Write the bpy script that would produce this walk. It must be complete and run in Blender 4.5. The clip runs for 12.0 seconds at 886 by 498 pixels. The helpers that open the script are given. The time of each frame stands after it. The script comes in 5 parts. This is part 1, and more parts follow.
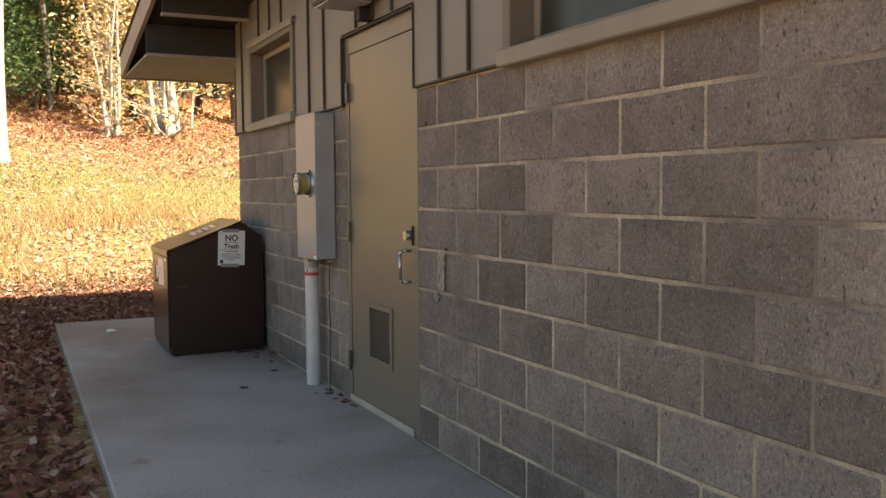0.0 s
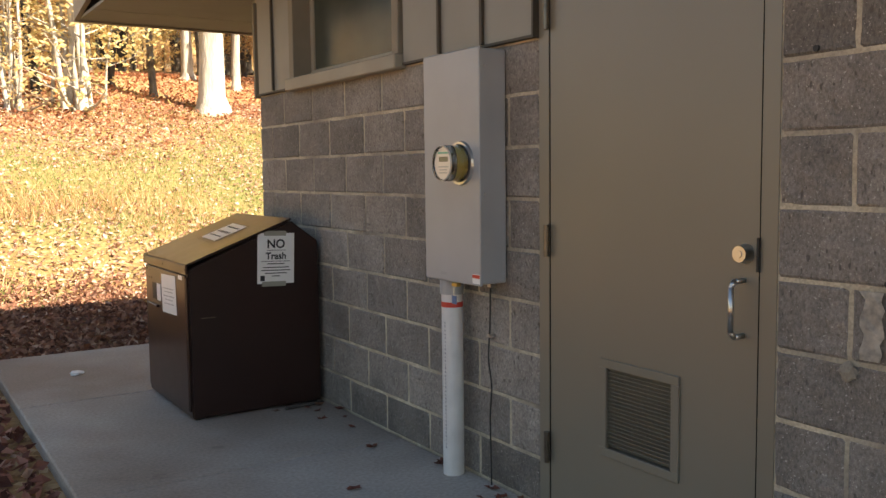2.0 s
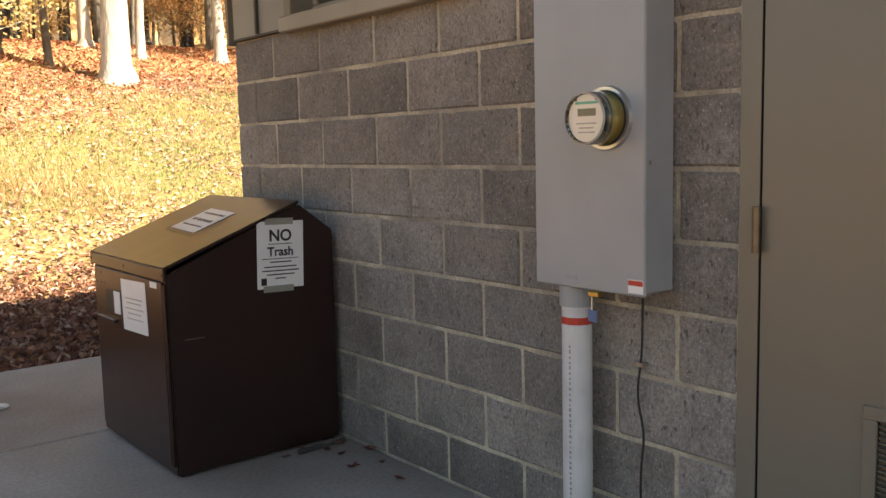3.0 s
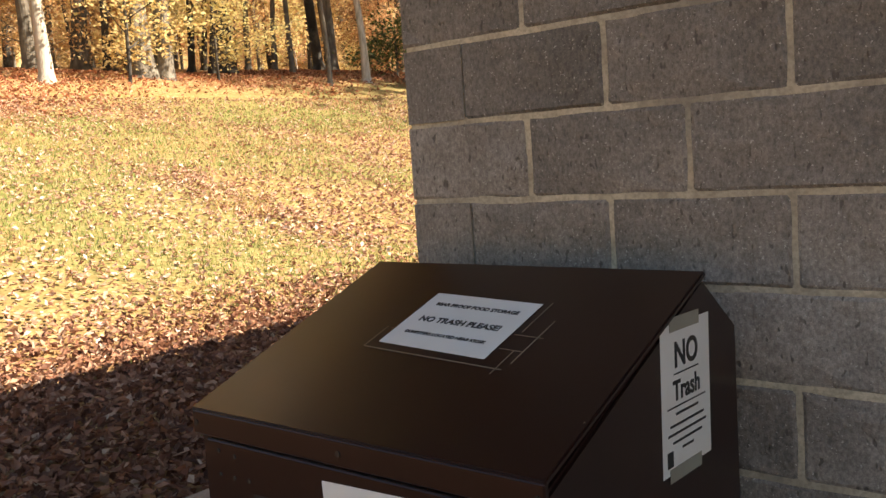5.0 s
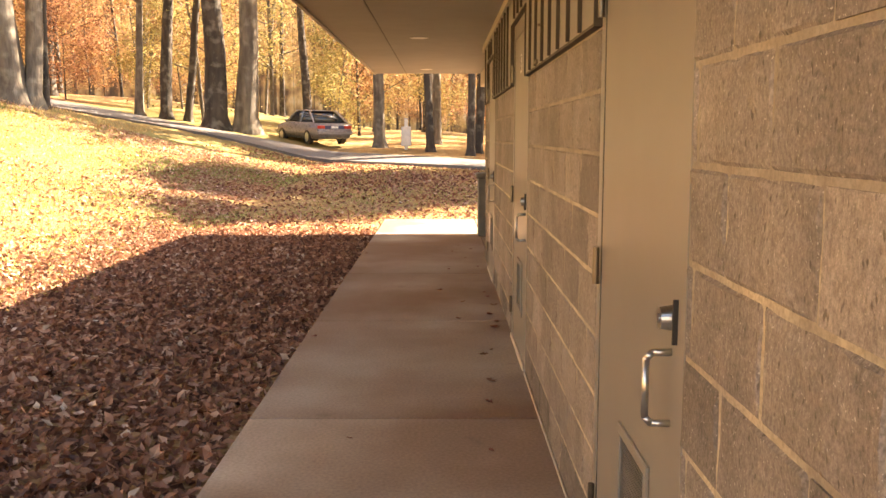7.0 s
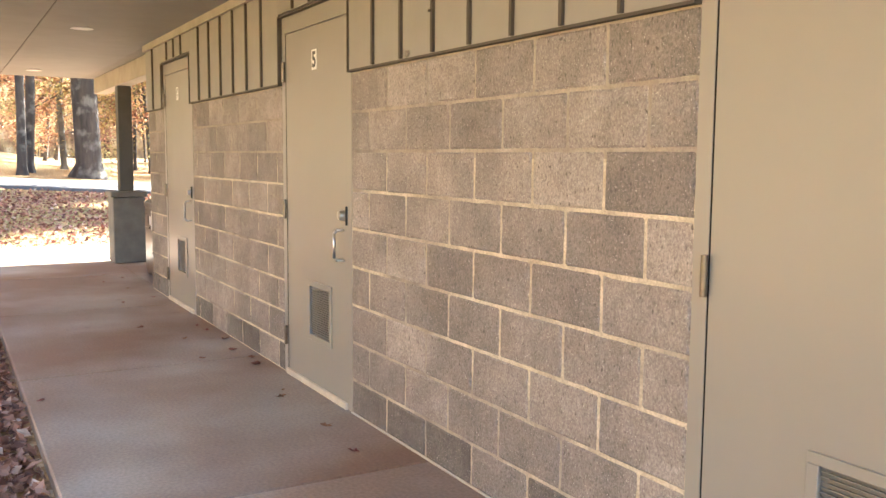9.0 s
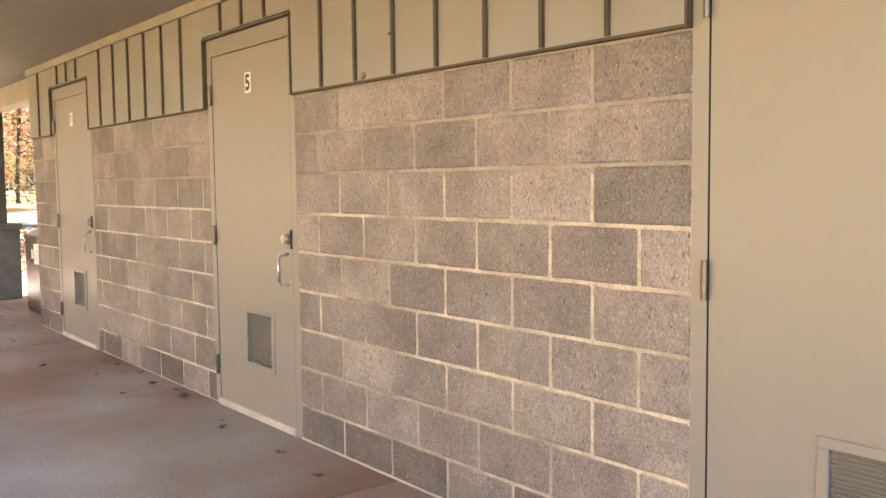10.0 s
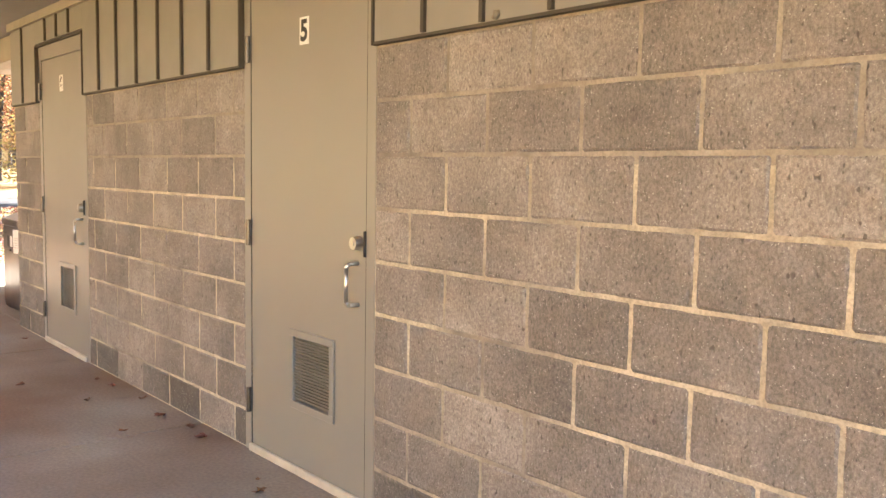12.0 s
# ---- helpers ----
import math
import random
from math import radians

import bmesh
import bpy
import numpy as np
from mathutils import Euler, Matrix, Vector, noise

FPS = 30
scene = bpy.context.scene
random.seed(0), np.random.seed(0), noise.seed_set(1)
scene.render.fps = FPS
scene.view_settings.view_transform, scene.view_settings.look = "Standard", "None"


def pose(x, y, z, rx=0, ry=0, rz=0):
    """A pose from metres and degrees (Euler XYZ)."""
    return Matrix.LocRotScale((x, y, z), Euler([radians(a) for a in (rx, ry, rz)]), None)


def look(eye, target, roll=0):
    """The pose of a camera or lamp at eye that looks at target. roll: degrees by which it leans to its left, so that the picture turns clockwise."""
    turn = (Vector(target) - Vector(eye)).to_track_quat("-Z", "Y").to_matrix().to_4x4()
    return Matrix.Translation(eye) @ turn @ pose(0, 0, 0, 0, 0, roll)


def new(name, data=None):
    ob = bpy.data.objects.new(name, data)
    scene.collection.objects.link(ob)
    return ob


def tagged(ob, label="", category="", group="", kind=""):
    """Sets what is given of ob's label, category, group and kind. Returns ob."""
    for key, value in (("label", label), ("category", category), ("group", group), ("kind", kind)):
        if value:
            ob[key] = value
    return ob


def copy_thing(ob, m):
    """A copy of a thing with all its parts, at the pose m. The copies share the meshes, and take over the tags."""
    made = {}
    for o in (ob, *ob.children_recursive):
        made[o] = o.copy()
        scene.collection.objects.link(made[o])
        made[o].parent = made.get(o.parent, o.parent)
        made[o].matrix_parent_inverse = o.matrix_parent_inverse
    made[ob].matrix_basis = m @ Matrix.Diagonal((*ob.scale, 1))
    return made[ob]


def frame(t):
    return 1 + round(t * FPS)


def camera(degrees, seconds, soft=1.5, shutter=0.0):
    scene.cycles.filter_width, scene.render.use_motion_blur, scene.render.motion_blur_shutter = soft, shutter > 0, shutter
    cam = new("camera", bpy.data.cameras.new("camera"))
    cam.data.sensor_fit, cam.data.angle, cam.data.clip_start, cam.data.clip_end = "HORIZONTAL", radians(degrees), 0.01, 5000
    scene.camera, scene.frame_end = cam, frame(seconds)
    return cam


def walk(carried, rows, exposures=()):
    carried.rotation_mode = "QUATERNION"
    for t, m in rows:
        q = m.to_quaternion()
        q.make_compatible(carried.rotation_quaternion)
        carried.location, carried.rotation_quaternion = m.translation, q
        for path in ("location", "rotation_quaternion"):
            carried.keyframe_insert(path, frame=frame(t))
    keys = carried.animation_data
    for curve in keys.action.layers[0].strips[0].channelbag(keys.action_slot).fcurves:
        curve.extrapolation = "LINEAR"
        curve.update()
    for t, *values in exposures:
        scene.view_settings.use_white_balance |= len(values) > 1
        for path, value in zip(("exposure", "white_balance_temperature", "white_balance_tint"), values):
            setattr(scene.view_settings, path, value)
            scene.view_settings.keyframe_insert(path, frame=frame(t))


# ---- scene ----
cam = camera(52.9, 12.0)
PATH = [
    (0, (-1.874, -8.094, 1.291), (-1.004, -6.298, 1.161), -0.4),
    (0.5, (-2.014, -7.523, 1.28), (-1.072, -5.764, 1.145), -1.5),
    (1, (-2.117, -6.893, 1.296), (-1.147, -5.151, 1.143), -1.9),
    (1.5, (-2.188, -6.254, 1.302), (-1.186, -4.53, 1.146), -1.7),
    (2, (-2.146, -5.54, 1.309), (-1.074, -3.86, 1.137), -0.7),
    (2.5, (-2.147, -4.875, 1.311), (-0.983, -3.258, 1.131), -0.2),
    (3, (-2.057, -4.189, 1.284), (-0.814, -2.64, 1.05), -1.4),
    (3.5, (-2.031, -3.538, 1.297), (-0.755, -2.015, 1.068), -0.9),
    (3.7, (-2.014, -3.274, 1.312), (-0.717, -1.769, 1.085), -0.8),
    (5.3, (-1.754, -1.244, 1.328), (-0.144, -0.073, 1.132), -4.0),
    (5.5, (-1.693, -1.006, 1.356), (-0.027, 0.085, 1.17), -3.7),
    (5.8, (-1.615, -0.639, 1.365), (0.164, 0.251, 1.168), -3.2),
    (6, (-1.528, -0.4, 1.395), (0.329, 0.309, 1.177), -2.5),
    (6.5, (-1.238, 0.084, 1.393), (0.719, 0.414, 1.146), -0.9),
    (6.8, (-1.092, 0.362, 1.458), (0.889, 0.471, 1.206), 0.3),
    (7, (-0.992, 0.512, 1.465), (0.992, 0.51, 1.211), 0.0),
    (7.2, (-0.925, 0.692, 1.479), (1.054, 0.57, 1.217), -0.3),
    (8.8, (-0.045, 1.798, 1.381), (1.724, 0.891, 1.157), 0.6),
    (9, (0.046, 1.889, 1.376), (1.778, 0.91, 1.171), 0.4),
    (9.5, (0.247, 2.105, 1.374), (1.872, 0.945, 1.254), 0.6),
    (10, (0.253, 2.301, 1.353), (1.814, 1.06, 1.203), -0.7),
    (10.5, (0.345, 2.344, 1.343), (1.857, 1.047, 1.175), -0.5),
    (11, (0.677, 2.257, 1.36), (2.228, 1.002, 1.225), 0.6),
    (11.5, (1.117, 2.121, 1.344), (2.698, 0.904, 1.21), 1.0),
    (12, (1.586, 1.955, 1.348), (3.124, 0.688, 1.173), 0.9),
]
EXPOSURES = [(0.0, 1.85, 7600, 10), (2.5, 1.92, 7500, 9), (3.6, 2.1, 7600, 10), (5.5, 1.75, 7600, 9), (6.2, 2.15, 8800, 17), (7.2, 3.6, 9200, 19), (8.8, 4.2, 5900, 7), (10.5, 4.35, 5850, 7), (11.0, 4.42, 5850, 6), (11.45, 4.0, 6000, 8), (12.0, 4.17, 6100, 8)]
walk(cam, [(t, look(eye, target, roll)) for t, eye, target, roll in PATH], EXPOSURES)
# ---- build ----
# world: low autumn sun from beyond the building, clear sky
SUN = Vector((1.8, -2.55, 2.6)).normalized()
world = bpy.data.worlds.new("world")
scene.world = world
world.use_nodes = True
wn = world.node_tree
sky = wn.nodes.new("ShaderNodeTexSky")
sky.sky_type, sky.sun_disc = "NISHITA", False
sky.sun_elevation, sky.sun_rotation = math.asin(SUN.z), math.atan2(SUN.x, SUN.y)
wn.links.new(sky.outputs[0], wn.nodes["Background"].inputs[0])
wn.nodes["Background"].inputs[1].default_value = 0.062
lamp = bpy.data.lights.new("sun", "SUN")
lamp.energy, lamp.angle, lamp.color = 5.0, radians(0.6), (1.0, 0.9, 0.77)
new("sun", lamp).matrix_world = look((0, 0, 30), Vector((0, 0, 30)) - SUN)


# ---- materials ----
def nodes(name, rough=0.7, metal=0.0):
    m = bpy.data.materials.new(name)
    m.use_nodes = True
    n = m.node_tree
    b = n.nodes["Principled BSDF"]
    b.inputs["Roughness"].default_value, b.inputs["Metallic"].default_value = rough, metal
    return m, n, b


def tex(n, scale, detail=4, kind="ShaderNodeTexNoise", coord="Object", stretch=(1, 1, 1)):
    c = n.nodes.new("ShaderNodeTexCoord")
    mp = n.nodes.new("ShaderNodeMapping")
    mp.inputs["Scale"].default_value = stretch
    n.links.new(c.outputs[coord], mp.inputs[0])
    t = n.nodes.new(kind)
    t.inputs["Scale"].default_value = scale
    if kind == "ShaderNodeTexNoise":
        t.inputs["Detail"].default_value = detail
    n.links.new(mp.outputs[0], t.inputs["Vector"])
    return t.outputs[0]


def ramp(n, src, stops):
    r = n.nodes.new("ShaderNodeValToRGB")
    e = r.color_ramp.elements
    while len(e) < len(stops):
        e.new(0.5)
    for el, (p, c) in zip(e, stops):
        el.position, el.color = p, (*c, 1)
    n.links.new(src, r.inputs[0])
    return r.outputs[0]


def mix(n, fac, a, b, mode="MIX"):
    k = n.nodes.new("ShaderNodeMix")
    k.data_type, k.blend_type = "RGBA", mode
    for i, v in ((0, fac), (6, a), (7, b)):
        if hasattr(v, "links"):
            n.links.new(v, k.inputs[i])
        else:
            k.inputs[i].default_value = v if i == 0 else (*v, 1)
    return k.outputs[2]


def bump(n, b, src, strength, dist):
    k = n.nodes.new("ShaderNodeBump")
    k.inputs["Strength"].default_value, k.inputs["Distance"].default_value = strength, dist
    n.links.new(src, k.inputs["Height"])
    if b.inputs["Normal"].is_linked:
        n.links.new(b.inputs["Normal"].links[0].from_socket, k.inputs["Normal"])
    n.links.new(k.outputs[0], b.inputs["Normal"])


def plain(name, col, rough=0.6, metal=0.0, var=0.12, scale=6, bumps=0.1, grime=0.0, specular=0.5):
    """Paint, metal or plastic with blotches, fine grain and a little dirt."""
    m, n, b = nodes(name, rough, metal)
    dark = tuple(c * (1 - var) for c in col)
    lite = tuple(min(1, c * (1 + var)) for c in col)
    c = ramp(n, tex(n, scale, 5), ((0.3, dark), (0.7, lite)))
    if grime:
        g = ramp(n, tex(n, scale * 0.5, 8, stretch=(1, 1, 0.35)), ((0.52, (0, 0, 0)), (0.75, (grime,) * 3)))
        c = mix(n, g, c, (0.09, 0.07, 0.05))
    n.links.new(c, b.inputs["Base Color"])
    b.inputs["Specular IOR Level"].default_value = specular
    r = ramp(n, tex(n, scale * 3, 6), ((0.25, (max(0.05, rough * 0.93),) * 3), (0.75, (min(1, rough * 1.07),) * 3)))
    n.links.new(r, b.inputs["Roughness"])
    if bumps:
        bump(n, b, tex(n, 90, 3), bumps, 0.002)
    return m


def block_mat(name, k=1.0):
    """Split concrete block: mottled, torn pits, pale grit, a tone of its own for each block."""
    m, n, b = nodes(name, 0.92)
    info = n.nodes.new("ShaderNodeObjectInfo")
    tones = ((0.0, 0.76), (0.2, 0.89), (0.75, 1.04), (1.0, 1.22))
    c = ramp(n, info.outputs["Random"], [(p, (0.238 * k * f, 0.209 * k * f, 0.182 * k * f)) for p, f in tones])
    off = n.nodes.new("ShaderNodeVectorMath")
    off.operation = "ADD"
    co = n.nodes.new("ShaderNodeTexCoord")
    n.links.new(co.outputs["Object"], off.inputs[0])
    n.links.new(info.outputs["Location"], off.inputs[1])

    def noise(sc, det, st):
        mp = n.nodes.new("ShaderNodeMapping")
        mp.inputs["Scale"].default_value = st
        n.links.new(off.outputs[0], mp.inputs[0])
        t = n.nodes.new("ShaderNodeTexNoise")
        t.inputs["Scale"].default_value, t.inputs["Detail"].default_value = sc, det
        n.links.new(mp.outputs[0], t.inputs["Vector"])
        return t.outputs[0]

    for sc, det, st, lo, hi, relief in ((1.7, 6, (1, 1, 1), 0.72, 1.2, 0), (7, 5, (1, 1, 0.8), 0.88, 1.1, 0.014), (34, 4, (1, 1, 0.75), 0.9, 1.08, 0.006), (120, 3, (1, 1, 0.7), 0.74, 1.2, 0.004), (330, 2, (1, 1, 0.8), 0.82, 1.14, 0.001)):
        t = noise(sc, det, st)
        c = mix(n, 1.0, c, ramp(n, t, ((0.33, (lo,) * 3), (0.67, (hi,) * 3))), "MULTIPLY")
        if relief:
            bump(n, b, t, 0.65, relief)
    grit = ramp(n, noise(150, 1, (1, 1, 1)), ((0.69, (0, 0, 0)), (0.73, (0.7,) * 3)))
    c = mix(n, grit, c, (0.5, 0.47, 0.42))
    fleck = noise(78, 1, (1, 1, 0.5))
    c = mix(n, ramp(n, fleck, ((0.27, (0.75,) * 3), (0.34, (0, 0, 0)))), c, (0.075, 0.062, 0.052))
    bump(n, b, ramp(n, fleck, ((0.26, (0,) * 3), (0.36, (1,) * 3))), 0.5, 0.003)
    tear = noise(30, 5, (1, 1, 0.5))
    c = mix(n, ramp(n, tear, ((0.25, (0.5,) * 3), (0.305, (0, 0, 0)))), c, (0.075, 0.063, 0.055))
    bump(n, b, ramp(n, tear, ((0.26, (0,) * 3), (0.36, (1,) * 3))), 0.6, 0.005)
    n.links.new(c, b.inputs["Base Color"])
    b.inputs["Specular IOR Level"].default_value = 0.5
    b.inputs["Roughness"].default_value = 0.8
    return m


def mortar_mat(name="mortar", sandy=1.0):
    """Struck mortar: sandy tan where it was raked clean, grey and dirty elsewhere."""
    m, n, b = nodes(name, 0.95)
    tan = ramp(n, tex(n, 9, 6), ((0.3, (0.4, 0.34, 0.25)), (0.5, (0.53, 0.455, 0.33)), (0.7, (0.64, 0.56, 0.42))))
    grey = ramp(n, tex(n, 11, 6), ((0.3, (0.16, 0.142, 0.12)), (0.7, (0.3, 0.265, 0.22))))
    clean = ramp(n, tex(n, 1.5, 5), ((0.36, (0,) * 3), (0.54, (sandy,) * 3)))
    c = mix(n, clean, grey, tan)
    c = mix(n, ramp(n, tex(n, 120, 4), ((0.35, (0.4,) * 3), (0.6, (0, 0, 0)))), c, (0.16, 0.135, 0.105))
    n.links.new(c, b.inputs["Base Color"])
    bump(n, b, tex(n, 150, 5), 0.6, 0.002)
    return m


def concrete_mat(name, base, stained):
    m, n, b = nodes(name, 0.85)
    c = ramp(n, tex(n, 0.9, 6), ((0.3, tuple(0.7 * v for v in base)), (0.7, base)))
    stain = ramp(n, tex(n, 0.5, 4), ((0.38, (0, 0, 0)), (0.58, (stained,) * 3)))
    c = mix(n, stain, c, (0.17, 0.1, 0.06))
    c = mix(n, 1.0, c, ramp(n, tex(n, 60, 6), ((0.3, (0.82,) * 3), (0.7, (1.12,) * 3))), "MULTIPLY")
    spots = ramp(n, tex(n, 4, 5), ((0.68, (0, 0, 0)), (0.73, (0.4,) * 3)))
    c = mix(n, spots, c, (0.13, 0.1, 0.08))
    n.links.new(c, b.inputs["Base Color"])
    bump(n, b, tex(n, 140, 5), 0.35, 0.002)
    return m


def ground_mat():
    m, n, b = nodes("lawn_with_leaves", 0.95)
    grass = ramp(n, tex(n, 14, 8), ((0.3, (0.09, 0.115, 0.03)), (0.7, (0.22, 0.235, 0.09))))
    litter = ramp(n, tex(n, 26, 9), ((0.28, (0.1, 0.055, 0.03)), (0.45, (0.25, 0.145, 0.07)), (0.6, (0.36, 0.22, 0.11)), (0.78, (0.5, 0.36, 0.21))))
    v = n.nodes.new("ShaderNodeTexVoronoi")
    v.inputs["Scale"].default_value = 17
    cc = n.nodes.new("ShaderNodeTexCoord")
    n.links.new(cc.outputs["Object"], v.inputs["Vector"])
    sep = n.nodes.new("ShaderNodeSeparateColor")
    n.links.new(v.outputs["Color"], sep.inputs[0])
    leafy = ramp(n, sep.outputs[0], ((0.0, (0.14, 0.07, 0.035)), (0.4, (0.3, 0.17, 0.08)), (0.75, (0.4, 0.25, 0.12)), (1.0, (0.56, 0.43, 0.27))))
    litter = mix(n, 0.6, litter, leafy)
    patch = ramp(n, tex(n, 0.35, 6), ((0.4, (0.5,) * 3), (0.58, (0.02,) * 3)))
    speck = ramp(n, tex(n, 9, 7), ((0.4, (0,) * 3), (0.6, (1,) * 3)))
    att = n.nodes.new("ShaderNodeAttribute")
    att.attribute_name = "litter"
    k = mix(n, 0.3, patch, speck)
    k = mix(n, att.outputs["Fac"], k, (1, 1, 1))
    n.links.new(mix(n, k, grass, litter), b.inputs["Base Color"])
    b.inputs["Specular IOR Level"].default_value = 0.15
    bump(n, b, v.outputs["Distance"], 0.5, 0.02)
    bump(n, b, tex(n, 40, 6), 0.6, 0.015)
    return m


def island_mat(name, stops, rough=0.7, glow=0.35, sat=1.0):
    """Leaves: every leaf takes its own tone; light comes through them."""
    m, n, b = nodes(name, rough)
    g = n.nodes.new("ShaderNodeNewGeometry")
    c = ramp(n, g.outputs["Random Per Island"], stops)
    info = n.nodes.new("ShaderNodeObjectInfo")
    hue = n.nodes.new("ShaderNodeHueSaturation")
    hue.inputs["Saturation"].default_value = sat
    sh = n.nodes.new("ShaderNodeMapRange")
    sh.inputs[3].default_value, sh.inputs[4].default_value = 0.475, 0.52
    n.links.new(info.outputs["Random"], sh.inputs[0])
    n.links.new(sh.outputs[0], hue.inputs["Hue"])
    n.links.new(c, hue.inputs["Color"])
    n.links.new(hue.outputs[0], b.inputs["Base Color"])
    b.inputs["Specular IOR Level"].default_value = 0.2
    if glow:
        t = n.nodes.new("ShaderNodeBsdfTranslucent")
        n.links.new(hue.outputs[0], t.inputs[0])
        s = n.nodes.new("ShaderNodeMixShader")
        s.inputs[0].default_value = glow
        n.links.new(b.outputs[0], s.inputs[1])
        n.links.new(t.outputs[0], s.inputs[2])
        n.links.new(s.outputs[0], n.nodes["Material Output"].inputs[0])
    return m


def bark_mat(name, a, c2):
    m, n, b = nodes(name, 0.95)
    c = ramp(n, tex(n, 6, 8, stretch=(1, 1, 0.25)), ((0.3, a), (0.7, c2)))
    c = mix(n, ramp(n, tex(n, 3.2, 5), ((0.52, (0,) * 3), (0.66, (0.3,) * 3))), c, (0.36, 0.36, 0.32))
    n.links.new(c, b.inputs["Base Color"])
    bump(n, b, tex(n, 22, 6, stretch=(1, 1, 0.2)), 0.8, 0.03)
    return m


def glass_mat():
    m, n, b = nodes("dusty_glass", 0.25)
    c = ramp(n, tex(n, 3, 5), ((0.3, (0.03, 0.034, 0.026)), (0.7, (0.07, 0.075, 0.058))))
    n.links.new(c, b.inputs["Base Color"])
    b.inputs["Specular IOR Level"].default_value = 0.22
    return m


DAMP = block_mat("damp_block", 0.6)
OLD_MORTAR = mortar_mat("weathered_mortar", 0.35)
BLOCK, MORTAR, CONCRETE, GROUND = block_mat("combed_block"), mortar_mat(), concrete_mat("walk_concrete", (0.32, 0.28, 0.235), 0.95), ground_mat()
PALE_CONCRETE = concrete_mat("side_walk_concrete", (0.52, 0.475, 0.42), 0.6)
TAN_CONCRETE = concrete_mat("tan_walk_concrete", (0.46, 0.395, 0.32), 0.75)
SIDING = plain("siding_paint", (0.228, 0.216, 0.187), 0.5, var=0.07, scale=3, bumps=0.15, grime=0.06)
BATTEN = plain("batten_paint", (0.2, 0.172, 0.13), 0.65, var=0.12, scale=5, grime=0.3)
DOORPAINT = plain("door_paint", (0.238, 0.222, 0.19), 0.33, var=0.035, scale=1.2, bumps=0.03)
TRIM = plain("trim_paint", (0.30, 0.268, 0.21), 0.6, var=0.12, scale=4, grime=0.2)
GAP_SHADE = plain("gap_shade", (0.012, 0.011, 0.01), 1.0, var=0.1, bumps=0, specular=0.05)
# Hinge steel darkened: the barrels' shaded sides are put into the colour
HINGE = plain("darkened_hinge_steel", (0.15, 0.133, 0.112), 0.36, 1.0, var=0.2, scale=30)
PALETRIM = plain("threshold_paint", (0.46, 0.41, 0.33), 0.6, var=0.15, scale=9, grime=0.3)
# Browner door paint, darkened to carry the side wall's shade in its colour
SHADED_DOORPAINT = plain("shaded_door_paint", (0.192, 0.168, 0.128), 0.36, var=0.05, scale=1.2, bumps=0.03)
SOFFIT = plain("soffit_paint", (0.215, 0.206, 0.192), 0.7, var=0.06, scale=1.5)
# Near-black tone of the roof deck, soffit return and lookouts
DARKSOFFIT = plain("dark_soffit", (0.034, 0.032, 0.031), 0.8, var=0.15, scale=3)
ROOFING = plain("roof_shingle", (0.09, 0.08, 0.07), 0.9, var=0.3, scale=20, bumps=0.5)
STEEL = plain("brushed_steel", (0.55, 0.54, 0.52), 0.3, 1.0, var=0.08, scale=20, bumps=0)
BROWNMETAL = plain("brown_enamel", (0.024, 0.0098, 0.0075), 0.3, var=0.15, scale=3, bumps=0.02, specular=0.4)
GREYMETAL = plain("grey_enamel", (0.34, 0.35, 0.36), 0.36, 0.0, var=0.06, scale=4, bumps=0.03, grime=0.1)
BROWNMETAL.node_tree.nodes["Principled BSDF"].inputs["Coat Weight"].default_value = 0.2
BROWNMETAL.node_tree.nodes["Principled BSDF"].inputs["Coat Roughness"].default_value = 0.16
PVC = plain("white_pvc", (0.62, 0.61, 0.6), 0.4, var=0.1, scale=8, bumps=0, grime=0.35)
RED = plain("red_tape", (0.55, 0.05, 0.03), 0.5, var=0.1)
PAPER = plain("printed_paper", (0.78, 0.77, 0.75), 0.3, var=0.04, scale=9, bumps=0.05)
INK = plain("black_ink", (0.02, 0.02, 0.022), 0.32, var=0.1, bumps=0)
BLACK = plain("black_rubber", (0.02, 0.019, 0.018), 0.6, var=0.2)
BRASS = plain("brass", (0.6, 0.42, 0.14), 0.35, 1.0, var=0.1)
YELLOW = plain("yellow_ring", (0.62, 0.45, 0.08), 0.4, var=0.15)
GLASS = glass_mat()
CLEAR = plain("clear_glass", (0.95, 0.95, 0.93), 0.04, var=0.02, bumps=0)
CLEAR.node_tree.nodes["Principled BSDF"].inputs["Transmission Weight"].default_value = 1.0
ASPHALT = plain("asphalt", (0.095, 0.094, 0.095), 0.9, var=0.25, scale=12, bumps=0.5)
BARK = [bark_mat("grey_bark", (0.065, 0.056, 0.048), (0.19, 0.17, 0.145)), bark_mat("dark_bark", (0.022, 0.02, 0.019), (0.075, 0.064, 0.056)), bark_mat("pale_bark", (0.27, 0.245, 0.21), (0.52, 0.485, 0.43))]
# Tawny leaves, darkened in colour to hold down sunlight on the far bank
DIMMED_LITTER = island_mat("dimmed_bank_leaves", ((0.0, (0.2, 0.1, 0.06)), (0.3, (0.32, 0.18, 0.11)), (0.65, (0.42, 0.26, 0.175)), (0.9, (0.52, 0.37, 0.28)), (1.0, (0.62, 0.52, 0.44))), 0.6, 0.2)
# Paler copy of LITTER: sunlight on the bank is put into the colour
PALE_LITTER = island_mat("sunlit_toned_leaves", ((0.0, (0.27, 0.14, 0.09)), (0.25, (0.42, 0.255, 0.17)), (0.6, (0.54, 0.365, 0.265)), (0.88, (0.64, 0.49, 0.39)), (1.0, (0.74, 0.66, 0.58))), 0.6, 0.2)
